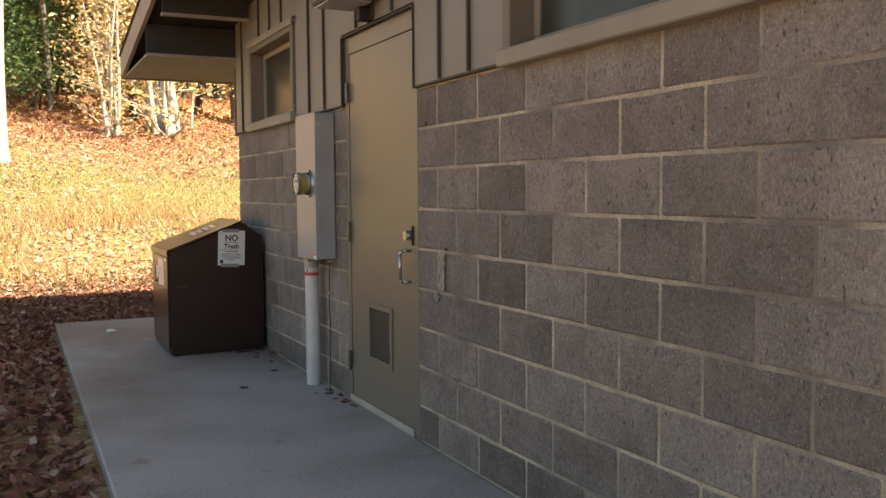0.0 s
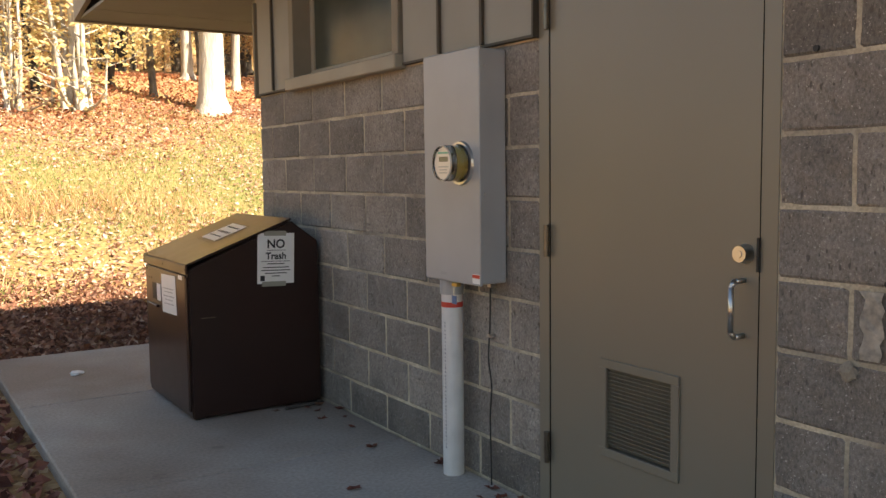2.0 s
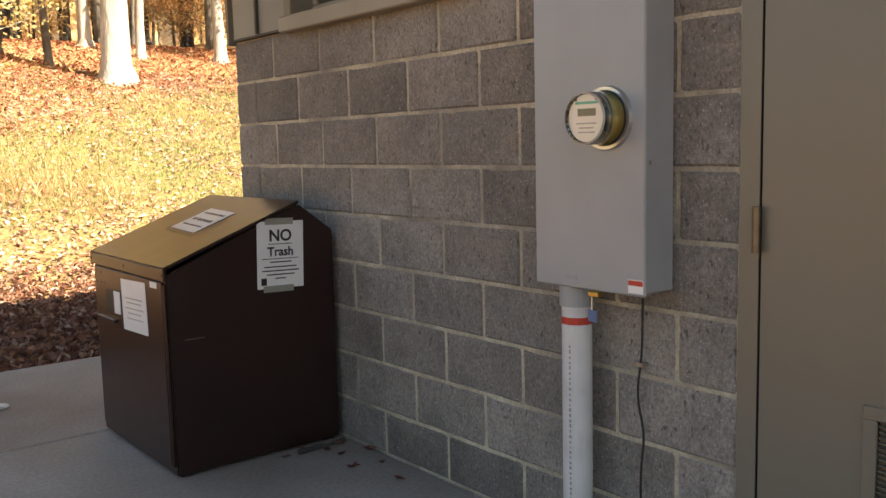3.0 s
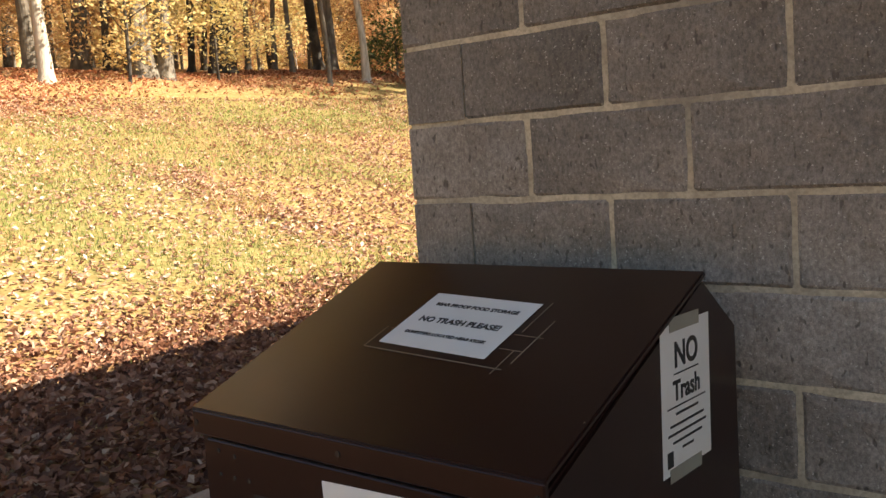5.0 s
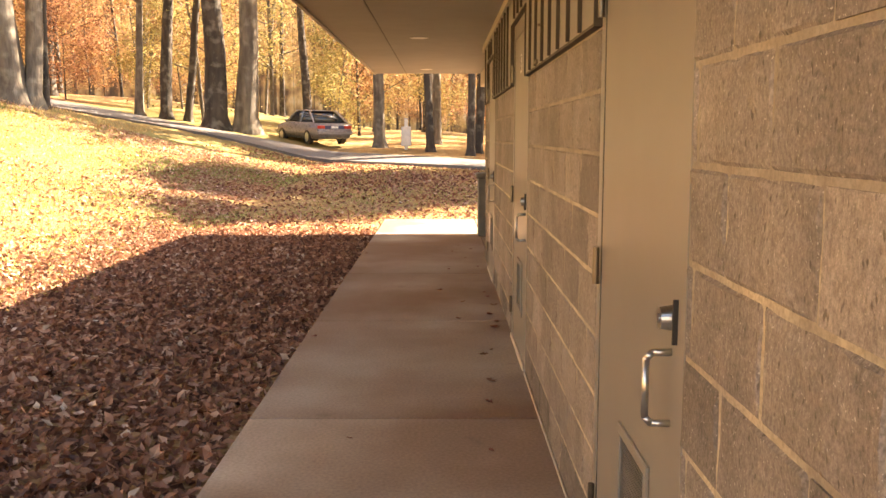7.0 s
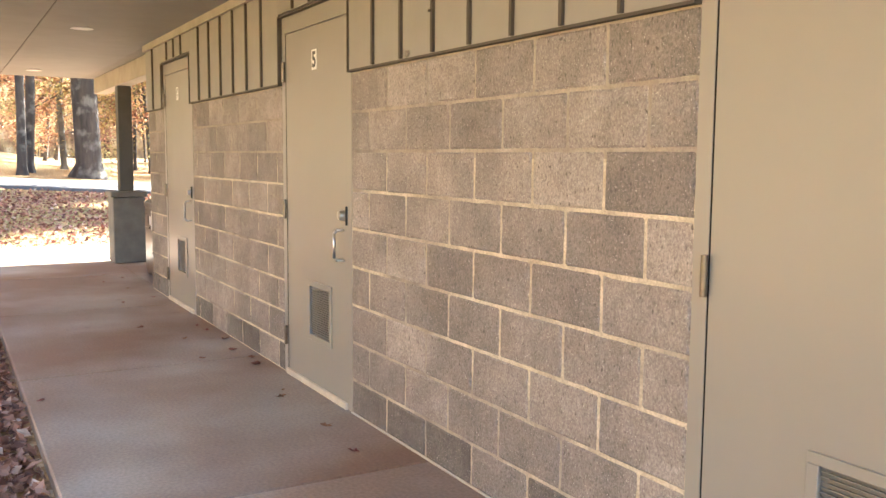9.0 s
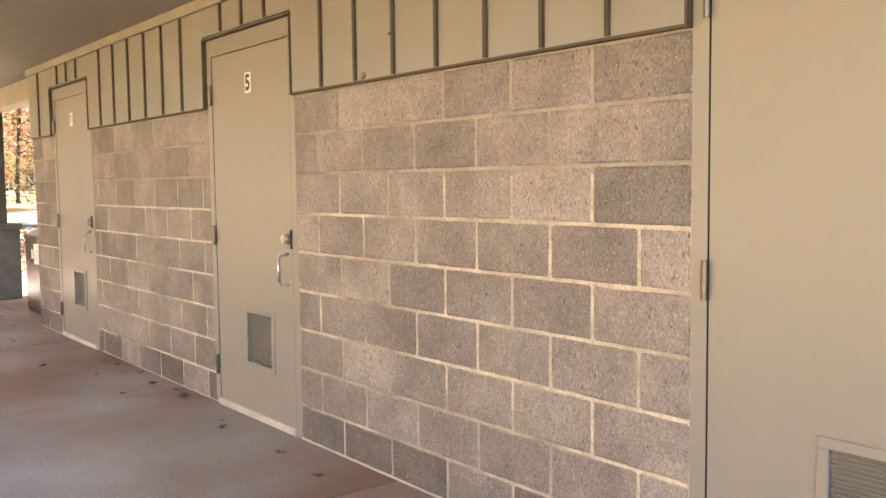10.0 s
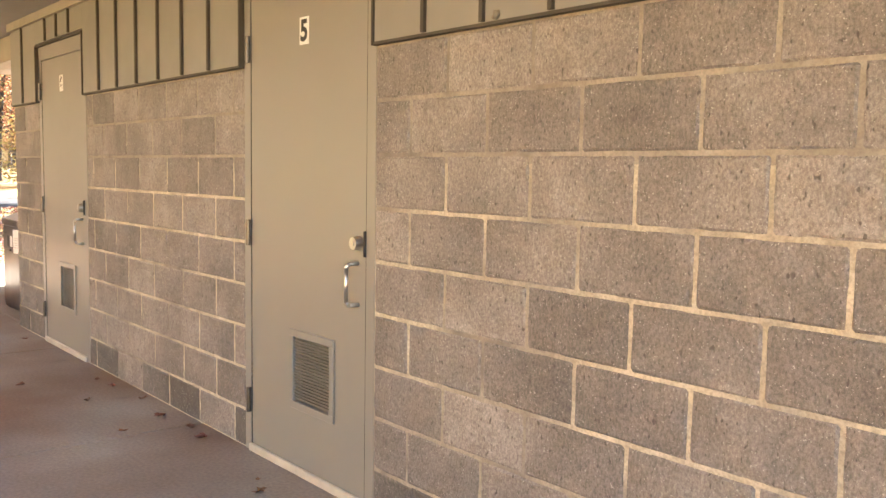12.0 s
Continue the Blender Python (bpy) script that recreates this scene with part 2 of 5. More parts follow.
LITTER = island_mat("fallen_leaves", ((0.0, (0.095, 0.047, 0.032)), (0.3, (0.18, 0.087, 0.054)), (0.55, (0.27, 0.138, 0.084)), (0.8, (0.36, 0.205, 0.132)), (0.96, (0.46, 0.31, 0.22)), (1.0, (0.57, 0.47, 0.37))), 0.6, 0.2)
RUST_LITTER = island_mat("rust_red_leaves", ((0.0, (0.17, 0.075, 0.035)), (0.4, (0.34, 0.16, 0.075)), (0.75, (0.46, 0.25, 0.125)), (1.0, (0.56, 0.38, 0.24))), 0.6, 0.2)
GRASS = island_mat("grass", ((0.0, (0.11, 0.17, 0.04)), (0.5, (0.23, 0.29, 0.085)), (0.8, (0.38, 0.37, 0.17)), (1.0, (0.5, 0.43, 0.25))), 0.7, 0.35)
ORANGE = island_mat("orange_leaves", ((0.0, (0.36, 0.17, 0.06)), (0.35, (0.6, 0.33, 0.12)), (0.7, (0.75, 0.48, 0.2)), (1.0, (0.76, 0.58, 0.3))), 0.6, 0.5, 0.86)
GOLD = island_mat("yellow_leaves", ((0.0, (0.5, 0.34, 0.11)), (0.4, (0.72, 0.55, 0.2)), (0.8, (0.82, 0.7, 0.34)), (1.0, (0.55, 0.56, 0.22))), 0.6, 0.5, 0.86)
GREEN = island_mat("green_leaves", ((0.0, (0.05, 0.085, 0.035)), (0.6, (0.11, 0.17, 0.06)), (1.0, (0.22, 0.27, 0.11))), 0.45, 0.25)
RUST = island_mat("rust_leaves", ((0.0, (0.24, 0.1, 0.045)), (0.5, (0.46, 0.22, 0.09)), (1.0, (0.62, 0.36, 0.15))), 0.6, 0.45, 0.86)


# ---- mesh helpers ----
def box(bm, x0, x1, y0, y1, z0, z1, bevel=0.0):
    """A box, with its edges chamfered."""
    g = bmesh.ops.create_cube(bm, size=1)["verts"]
    for v in g:
        v.co = ((x0 + x1) / 2 + v.co.x * (x1 - x0), (y0 + y1) / 2 + v.co.y * (y1 - y0), (z0 + z1) / 2 + v.co.z * (z1 - z0))
    if bevel:
        es = list({e for v in g for e in v.link_edges})
        bmesh.ops.bevel(bm, geom=es, offset=bevel, segments=1, affect="EDGES")
    return bm


def tube(bm, p, q, r0, r1=None, seg=16, caps=True):
    """A round bar from p to q."""
    p, q = Vector(p), Vector(q)
    m = Matrix.Translation((p + q) / 2) @ (q - p).to_track_quat("Z", "Y").to_matrix().to_4x4()
    bmesh.ops.create_cone(bm, cap_ends=caps, segments=seg, radius1=r0, radius2=r0 if r1 is None else r1, depth=(q - p).length, matrix=m)
    return bm


def bm_new():
    return bmesh.new()


def part(name, bm, material, parent=None, label="", smooth=False):
    """Links a bmesh as one mesh object under a thing or a part."""
    bmesh.ops.recalc_face_normals(bm, faces=bm.faces)
    me = bpy.data.meshes.new(name)
    bm.to_mesh(me)
    bm.free()
    me.materials.append(material)
    if smooth:
        me.shade_smooth()
    ob = new(name, me)
    ob.parent = parent
    return tagged(ob, label)


def thing(name, m, label, category, group="", kind=""):
    ob = new(name)
    ob.empty_display_size = 0.1
    ob.matrix_world = m
    return tagged(ob, label, category, group, kind)


def B(*dims, bevel=0.0):
    return box(bm_new(), *dims, bevel=bevel)


def sheet(name, verts, faces, material, label="", category="", kind=""):
    me = bpy.data.meshes.new(name)
    me.from_pydata(verts, [], faces)
    me.materials.append(material)
    return tagged(new(name, me), label, category, "", kind)


# ---- setting out ----
H, W = 0.2032, 0.4064                # block course and length
TOP = 1.81                           # top of the block, foot of the siding
SOF = 2.47                           # soffit over the front walk
END = 9.50                           # far end of the front wall
BACK = -9.4                          # near end of the side wall
PITCH = 0.16
FRONT = Matrix.Identity(4)           # along x, faces +y
SIDE = pose(0, 0, 0, 0, 0, 90)       # along y, faces -x
DOORS_FRONT = (1.385, 4.905, 8.25)
DOOR_SIDE = -3.40
DW, DH = 1.07, 2.22                  # door with its frame
WINS = ((-1.86, -0.57), (-6.75, -4.87))
WB, WT = 1.83, 2.50


def smooth(a, b, v):
    t = np.clip((v - a) / (b - a), 0, 1)
    return t * t * (3 - 2 * t)


def ground_z(x, y):
    """The lie of the land: level round the walk, a bank to the woods, a slow rise to the road."""
    x, y = np.asarray(x, float), np.asarray(y, float)
    d = np.clip(y - 4.4, 0, None)
    hill = 0.275 * (np.sqrt(d * d + 0.5) - 0.7071)
    hill = np.where(hill > 4.1, 4.1 + (hill - 4.1) * 0.45, hill)
    hill = np.minimum(hill, 7.0)
    w = 1 - 0.5 * smooth(21, 38, x)
    rise = 0.042 * np.clip(x - 14, 0, 45) * smooth(14, 20, x) * (1 - 0.4 * smooth(2, -6, y))
    return -0.07 + hill * w + rise


# ---- ground ----
def axis(lo, hi, step, reach, grow=1.22):
    a = list(np.arange(lo, hi + step / 2, step))
    s = step
    while a[-1] < reach:
        s *= grow
        a.append(a[-1] + s)
    s = step
    while a[0] > -reach:
        s *= grow
        a.insert(0, a[0] - s)
    return np.array(a)


def build_ground():
    xs, ys = axis(-6, 40, 0.4, 900), axis(-3, 30, 0.4, 900)
    X, Y = np.meshgrid(xs, ys)
    Z = ground_z(X, Y)
    rng = np.random.RandomState(3)
    far = np.clip(np.hypot(X, Y - 4) / 12, 0.3, 2)
    Z = Z + (rng.rand(*Z.shape) - 0.5) * 0.03 * far * (Y > 2.0)
    verts = np.stack([X.ravel(), Y.ravel(), Z.ravel()], 1).tolist()
    nx, ny = len(xs), len(ys)
    faces = [(j * nx + i, j * nx + i + 1, (j + 1) * nx + i + 1, (j + 1) * nx + i) for j in range(ny - 1) for i in range(nx - 1)]
    ob = sheet("ground", verts, faces, GROUND, "mown grass bank scattered with fallen brown leaves", "ground", "structure")
    lit = np.clip(0.95 - 0.7 * smooth(4.2, 6.5, Y) + 0.75 * smooth(12, 15, Y - 4.5 * smooth(4, 10, X)), 0, 1)
    lit = lit * (1 - 0.25 * smooth(12, 17, X))
    lit = np.maximum(lit, smooth(12, 15, Y - 4.5 * smooth(4, 10, X)))
    a = ob.data.attributes.new("litter", "FLOAT", "POINT")
    a.data.foreach_set("value", lit.ravel().astype(np.float32))
    ob.data.shade_smooth()


build_ground()


def build_walk():
    """The concrete walk, cast in bays with tooled joints."""
    root = thing("floor", Matrix.Identity(4), "grey concrete walk with tooled joints and brown stains", "floor", kind="structure")
    cuts = [-1.52, 1.05, 3.5, 5.95, 8.4, 10.85, 14.6]
    g = 0.004
    for a, b in zip(cuts, cuts[1:]):
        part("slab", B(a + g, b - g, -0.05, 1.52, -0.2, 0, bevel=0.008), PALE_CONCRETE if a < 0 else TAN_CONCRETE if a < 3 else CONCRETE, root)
    for a, b in ((-1.78, -0.058), (-4.2, -1.78), (-6.6, -4.2), (-9.0, -6.6), (-11.4, -9.0)):
        part("slab", B(-1.52 + g, -g if b > -8 else 3, a + g, b - g, -0.2, 0, bevel=0.008), PALE_CONCRETE, root)
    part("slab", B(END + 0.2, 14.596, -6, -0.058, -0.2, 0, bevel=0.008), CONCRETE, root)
    part("joint_bed", B(-1.5, 14.5, -0.04, 1.5, -0.21, -0.012), CONCRETE, root)
    part("joint_bed", B(-1.5, -0.02, -11.7, 0.0, -0.21, -0.012), CONCRETE, root)


build_walk()


# ---- walls ----
def openings_side():
    return [(DOOR_SIDE - DW / 2, DOOR_SIDE + DW / 2, 0.0, DH)] + [(a, b, WB, WT) for a, b in WINS]


def wall_core(name, m, u0, u1, z1, holes, label, zg):
    """The mortar core with real openings, cut into strips; older grey pointing above zg."""
    root = thing(name, m, label, "wall", kind="structure")
    us = sorted({u0, u1, *[h[0] for h in holes], *[h[1] for h in holes]})
    for a, b in zip(us, us[1:]):
        mid = (a + b) / 2
        zs = [-0.1]
        for h in holes:
            if h[0] <= mid <= h[1]:
                zs += [h[2], h[3]]
        zs.append(z1)
        for c, d in zip(zs[::2], zs[1::2]):
            if d - c > 0.02:
                for lo, hi, pointing in ((c, min(d, zg), MORTAR), (max(c, zg), d, OLD_MORTAR)):
                    if hi - lo > 0.02:
                        part("core", B(a, b, -0.24, -0.0042, lo, hi), pointing, root)
    return root


wall_side = wall_core("wall_west", SIDE, BACK, -0.012, 2.6, openings_side(), "dark grey split-face block wall with pale mortar joints", 2.0)
wall_front = wall_core("wall_north", FRONT, 0.012, END, SOF, [(c - DW / 2, c + DW / 2, 0.0, DH) for c in DOORS_FRONT], "grey-brown split-face block wall with tan mortar joints", TOP - 2 * H - 0.03)
for name, dims in (("wall_east", (END - 0.24, END - 0.0, -9.4, -0.25, -0.1, 2.6)), ("wall_south", (0.24, END - 0.24, -9.4, -9.16, -0.1, 2.6))):
    tagged(part(name, B(*dims), MORTAR), "plain block wall closing the building", "wall", kind="structure")


part("caulk", B(DOORS_FRONT[0] + DW / 2 + 0.01, DOORS_FRONT[1] - DW / 2 - 0.01, 0.0005, 0.011, 0.0005, 0.01, bevel=0.003), PALETRIM, wall_front, "pale bead of sealant along the foot of the wall")


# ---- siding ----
# Darker than the siding: shade of batten sides and gaps put into colour
SHADE_EDGE = plain("shaded_edge_tone", (0.058, 0.048, 0.036), 0.7, var=0.15, scale=6, grime=0.2)


def under_roof(y):
    return 2.50 + PITCH * (1.62 - y) if y > -4.7 else 2.50 + PITCH * (1.62 + 9.4 + y)


def siding(root, spans, tops):
    """Boards between battens, over the block, with a drip strip at their foot."""
    for (u0, u1, z0) in spans:
        n = max(1, round((u1 - u0) / 0.305))
        for i in range(n):
            a, b = u0 + (u1 - u0) * i / n, u0 + (u1 - u0) * (i + 1) / n
            part("siding_board", B(a, b, -0.008, 0.018, z0 + 0.012, tops((a + b) / 2)), SIDING, root)
        for i in range(1, n):
            a = u0 + (u1 - u0) * i / n
            part("batten", B(a - 0.0085, a + 0.0085, 0.0185, 0.033, z0 + 0.014, tops(a) - 0.0), SHADE_EDGE, root)
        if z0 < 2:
            part("drip_strip", B(u0, u1, -0.007, 0.024, z0 + 0.001, z0 + 0.0115), SHADE_EDGE, root)


f_edges = [0.0]
for c in DOORS_FRONT:
    f_edges += [c - DW / 2 - 0.012, c + DW / 2 + 0.012]
f_edges.append(END)
siding(wall_front, [(a + (0.02 if a == 0 else 0), b, TOP) for a, b in zip(f_edges[::2], f_edges[1::2])], lambda u: 2.405)
siding(wall_front, [(c - DW / 2 - 0.011, c + DW / 2 + 0.011, DH + 0.012) for c in DOORS_FRONT], lambda u: 2.405)
part("top_trim", B(0.0, END, -0.006, 0.045, 2.406, SOF - 0.002), TRIM, wall_front)
part("corner_board", B(-0.022, 0.022, 0.019, 0.043, TOP - 0.01, 2.405), BATTEN, wall_front)

side_top = lambda u: under_roof(u) - 0.004
WA, WBW = WINS
siding(wall_side, [(DOOR_SIDE + DW / 2 + 0.012, WA[0] - 0.02, TOP), (WA[1] + 0.02, -0.03, TOP), (WBW[1] + 0.02, DOOR_SIDE - DW / 2 - 0.012, TOP), (BACK, WBW[0] - 0.02, TOP)], side_top)
siding(wall_side, [(WA[0] - 0.018, WA[1] + 0.018, WT + 0.03), (WBW[0] - 0.018, WBW[1] + 0.018, WT + 0.03), (DOOR_SIDE - DW / 2 - 0.011, DOOR_SIDE + DW / 2 + 0.011, DH + 0.012)], side_top)
part("gable", B(BACK, -0.02, -0.24, -0.0095, 2.601, 2.78), MORTAR, wall_side)


# ---- roof ----
def build_roof():
    roof = thing("roof", Matrix.Identity(4), "low gabled roof with painted fascia and flat soffit", "roof", kind="structure")
    x0, x1, ye, yr, yb = -0.78, 13.93, 1.60, -4.7, -11.0
    ze, zr = 2.52, 2.50 + PITCH * (1.62 - yr)
    for a, za, b, zb in ((ye, ze, yr, zr), (yr, zr, yb, ze)):
        bm = bm_new()
        vs = [bm.verts.new(p) for x in (x0, x1) for p in ((x, a, za), (x, b, zb), (x, b, zb + 0.16), (x, a, za + 0.16))]
        for f in ((0, 1, 2, 3), (4, 5, 6, 7), (0, 1, 5, 4), (1, 2, 6, 5), (2, 3, 7, 6), (3, 0, 4, 7)):
            bm.faces.new([vs[i] for i in f])
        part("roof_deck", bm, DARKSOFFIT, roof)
        bm = bm_new()
        vs = [bm.verts.new(p) for x in (x0 - 0.05, x1 + 0.05) for p in ((x, a + (0.05 if a > 0 else 0), za + 0.165), (x, b - (0.05 if b < -10 else 0), zb + 0.165), (x, b, zb + 0.185), (x, a, za + 0.185))]
        for f in ((0, 1, 2, 3), (4, 5, 6, 7), (0, 1, 5, 4), (1, 2, 6, 5), (2, 3, 7, 6), (3, 0, 4, 7)):
            bm.faces.new([vs[i] for i in f])
        part("shingles", bm, ROOFING, roof)
        for x, w in ((x0, -0.035), (x1, 0.035)):
            bm = bm_new()
            lo, hi = (za - 0.055, zb - 0.055), (za + 0.16, zb + 0.16)
            vs = [bm.verts.new(p) for xx in (x + w * 0.03, x + w) for p in ((xx, a, lo[0]), (xx, b, lo[1]), (xx, b, hi[1]), (xx, a, hi[0]))]
            for f in ((0, 1, 2, 3), (4, 5, 6, 7), (0, 1, 5, 4), (1, 2, 6, 5), (2, 3, 7, 6), (3, 0, 4, 7)):
                bm.faces.new([vs[i] for i in f])
            part("rake_board", bm, TRIM, roof)
    part("fascia", B(x0 - 0.03, x1 + 0.03, ye + 0.002, ye + 0.035, SOF - 0.015, 2.682, bevel=0.003), TRIM, roof)
    part("soffit_panel", B(x0, x1, 0.002, 1.095, SOF, SOF + 0.02), SOFFIT, roof)
    part("soffit_panel", B(x0, x1, 1.107, ye, SOF, SOF + 0.02), SOFFIT, roof)
    part("soffit_panel", B(x0, x1, 1.09, 1.112, SOF + 0.006, SOF + 0.03), SHADE_EDGE, roof)
    part("soffit_panel", B(END + 0.003, x1, -6, 0.0, SOF, SOF + 0.02), SOFFIT, roof)
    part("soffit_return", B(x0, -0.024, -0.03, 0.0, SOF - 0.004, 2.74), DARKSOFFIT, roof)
    for y in (-0.62, -2.6, -4.6):
        zb = under_roof(y) - 0.14
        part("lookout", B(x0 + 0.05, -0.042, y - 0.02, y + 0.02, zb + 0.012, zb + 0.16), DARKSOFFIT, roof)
        part("lookout_trim", B(x0 + 0.04, -0.042, y - 0.028, y + 0.028, zb - 0.012, zb + 0.011), TRIM, roof)
    part("soffit_edge", B(x0, -0.024, -0.055, -0.031, SOF - 0.006, SOF + 0.02), TRIM, roof)


build_roof()
tagged(part("ceiling", B(0.25, END - 0.25, -9.1, -0.25, 2.55, 2.6), SOFFIT), "plain closed ceiling inside the building", "ceiling", kind="structure")
tagged(part("interior_floor", B(0.25, END - 0.25, -9.1, -0.25, -0.1, -0.01), CONCRETE), "plain concrete floor inside the building", "floor", kind="structure")


def porch_beam():
    root = thing("porch_beam", Matrix.Identity(4), "painted beam carrying the porch roof beyond the wall", "beam", kind="structure")
    part("beam", B(END + 0.004, 13.9, -0.30, -0.12, 2.25, SOF - 0.003, bevel=0.006), TRIM, root)


porch_beam()


def porch_column():
    root = thing("porch_column", pose(12.1, -0.21, 0), "dark painted square post on a capped block pedestal", "column")
    stucco = plain("grey_stucco", (0.13, 0.125, 0.11), 0.9, var=0.2, scale=6, bumps=0.5)
    part("pedestal", B(-0.195, 0.195, -0.195, 0.195, 0, 0.842, bevel=0.01), stucco, root)
    part("cap", B(-0.225, 0.225, -0.225, 0.225, 0.842, 0.915, bevel=0.012), stucco, root)
    part("post", B(-0.085, 0.085, -0.085, 0.085, 0.915, 2.25, bevel=0.006), plain("post_paint", (0.06, 0.058, 0.05), 0.6, var=0.15), root)


porch_column()


def recessed_light(x, y):
    root = thing("recessed_light", pose(x, y, SOF), "round recessed soffit lamp with white trim ring", "ceiling light", "soffit lights")
    bm = bm_new()
    bmesh.ops.create_cone(bm, cap_ends=False, segments=24, radius1=0.095, radius2=0.07, depth=0.008, matrix=Matrix.Translation((0, 0, -0.0045)))
    part("trim_ring", bm, PVC, root)
    part("lens", tube(bm_new(), (0, 0, -0.004), (0, 0, -0.001), 0.071, seg=24), PVC, root)


for x in (3.2, 8.45, 12.9):
    recessed_light(x, 0.75)


# ---- writing ----
def words(name, text, size, m, parent, material=INK, bold=0.0):
    cu = bpy.data.curves.new(name, "FONT")
    cu.body, cu.size, cu.align_x, cu.align_y, cu.extrude, cu.offset = text, size, "CENTER", "CENTER", 0.0004, bold
    tmp = new(name, cu)
    dg = bpy.context.evaluated_depsgraph_get()
    me = bpy.data.meshes.new_from_object(tmp.evaluated_get(dg))
    bpy.data.objects.remove(tmp)
    me.materials.clear()
    me.materials.append(material)
    ob = new(name, me)
    ob.parent = parent
    ob.matrix_basis = m
    return ob


# ---- doors ----
def build_door(name, m, label, number="", va=-0.225, vb=0.085, paint=DOORPAINT):
    """A flush steel door in a pressed frame: leaf, louvre, hinges, pull, lock. Hinges at +u."""
    d = thing(name, m, label, "door", "doors", "structure")
    hw, f = DW / 2, 0.058
    top = 2.115
    for a, b in ((-hw, -hw + f), (hw - f, hw)):
        part("jamb", B(a, b, -0.14, -0.0005, 0.0, DH, bevel=0.001), paint, d)
    part("head", B(-hw + f, hw - f, -0.14, -0.0005, top + 0.006, DH, bevel=0.001), paint, d)
    part("stop", B(-hw + f, hw - f, -0.12, -0.06, 0.0, top + 0.0055), BLACK, d)
    # thin casings in the same dark tone draw the shaded gap line
    for a, b, c, e in ((-hw - 0.011, -hw - 0.001, TOP, DH + 0.011), (hw + 0.001, hw + 0.011, TOP, DH + 0.011)):
        part("casing", B(a, b, -0.007, 0.027, c, e), SHADE_EDGE, d)
    part("casing", B(-hw - 0.001, hw + 0.001, -0.007, 0.027, DH + 0.001, DH + 0.01), SHADE_EDGE, d)
    # black strips laid in the leaf gaps stand in for their shade
    for k in (-1, 1):
        part("gap_strip", B(min(k * (hw - f), k * (hw - f - 0.006)), max(k * (hw - f), k * (hw - f - 0.006)), -0.05, -0.0035, 0.012, 2.115), GAP_SHADE, d, "black strip standing in for gap shade")
    # the leaf, cut out for the louvre
    lw = hw - f - 0.006
    vc, vd = 0.32, 0.62
    leaf = bm_new()
    for x0, x1, z0, z1 in ((-lw, lw, vd, top), (-lw, lw, 0.012, vc), (-lw, va, vc, vd), (vb, lw, vc, vd)):
        box(leaf, x0, x1, -0.055, -0.004, z0, z1)
    part("leaf", leaf, paint, d)
    fr = bm_new()
    for x0, x1, z0, z1 in ((va - 0.028, vb + 0.028, vd - 0.006, vd + 0.026), (va - 0.028, vb + 0.028, vc - 0.026, vc + 0.006), (va - 0.028, va + 0.006, vc + 0.006, vd - 0.006), (vb - 0.006, vb + 0.028, vc + 0.006, vd - 0.006)):
        box(fr, x0, x1, -0.0035, 0.006, z0, z1, bevel=0.002)
    lv = part("vent_frame", fr, paint, d)
    # black sheet close behind the slats, in place of the dark inside
    part("vent_dark_sheet", B(va, vb, -0.052, -0.046, vc, vd), BLACK, lv)
    n = 21
    sl = bm_new()
    box(sl, va + 0.006, vb - 0.006, -0.0012, 0.0012, -0.0095, 0.0095)
    bmesh.ops.rotate(sl, verts=sl.verts, matrix=Matrix.Rotation(radians(-40), 3, "X"))
    first = part("slat", sl, paint, lv)
    for i in range(n):
        s = first if i == 0 else first.copy()
        if i:
            scene.collection.objects.link(s)
        s.location = (0, -0.012, vc + 0.016 + i * (vd - vc - 0.03) / (n - 1))
    part("threshold", B(-hw + f, hw - f, -0.003, 0.014, 0.0, 0.038, bevel=0.004), PALETRIM, d, "worn pale threshold strip")
    for z in (0.25, 1.047, 1.89):
        bm = tube(bm_new(), (lw + 0.004, 0.0145, z - 0.06), (lw + 0.004, 0.0145, z + 0.06), 0.0108, seg=12)
        for k in (-0.035, 0.0, 0.035):
            tube(bm, (lw + 0.004, 0.0145, z + k - 0.001), (lw + 0.004, 0.0145, z + k + 0.001), 0.0115, seg=12)
        part("hinge", bm, HINGE, d)
    bm = bm_new()
    x = -lw + 0.052
    zl, zh = 0.815, 0.98
    path = [(x, -0.004, zl), (x, 0.038, zl), (x, 0.053, zl + 0.015), (x, 0.053, zh - 0.015), (x, 0.038, zh), (x, -0.004, zh)]
    for p, q in zip(path, path[1:]):
        tube(bm, p, q, 0.0085, seg=10)
    for p in path[1:-1]:
        bmesh.ops.create_icosphere(bm, subdivisions=2, radius=0.0085, matrix=Matrix.Translation(p))
    part("pull_handle", bm, STEEL, d, "steel pull handle", True)
    bm = tube(bm_new(), (x - 0.005, -0.004, 1.06), (x - 0.005, 0.028, 1.06), 0.03, 0.024, seg=24)
    lock = part("deadbolt", bm, STEEL, d, "round steel deadbolt")
    part("keyway", tube(bm_new(), (x - 0.005, 0.0285, 1.06), (x - 0.005, 0.031, 1.06), 0.011, seg=16), STEEL, lock)
    part("strike_plate", B(-lw - 0.008, -lw - 0.001, -0.02, 0.0105, 1.01, 1.11), BLACK, d)
    if number:
        pl = part("number_plate", B(-0.042, 0.032, -0.0035, -0.001, 1.868, 1.982), PAPER, d, "white number plate")
        words("numeral", number, 0.122, Matrix.Translation((-0.005, -0.0004, 1.922)) @ pose(0, 0, 0, 90, 0, 180), pl, INK, 0.004)
    return d


RESIDUE = plain("tape_remains", (0.36, 0.335, 0.29), 0.5, var=0.1, scale=25)
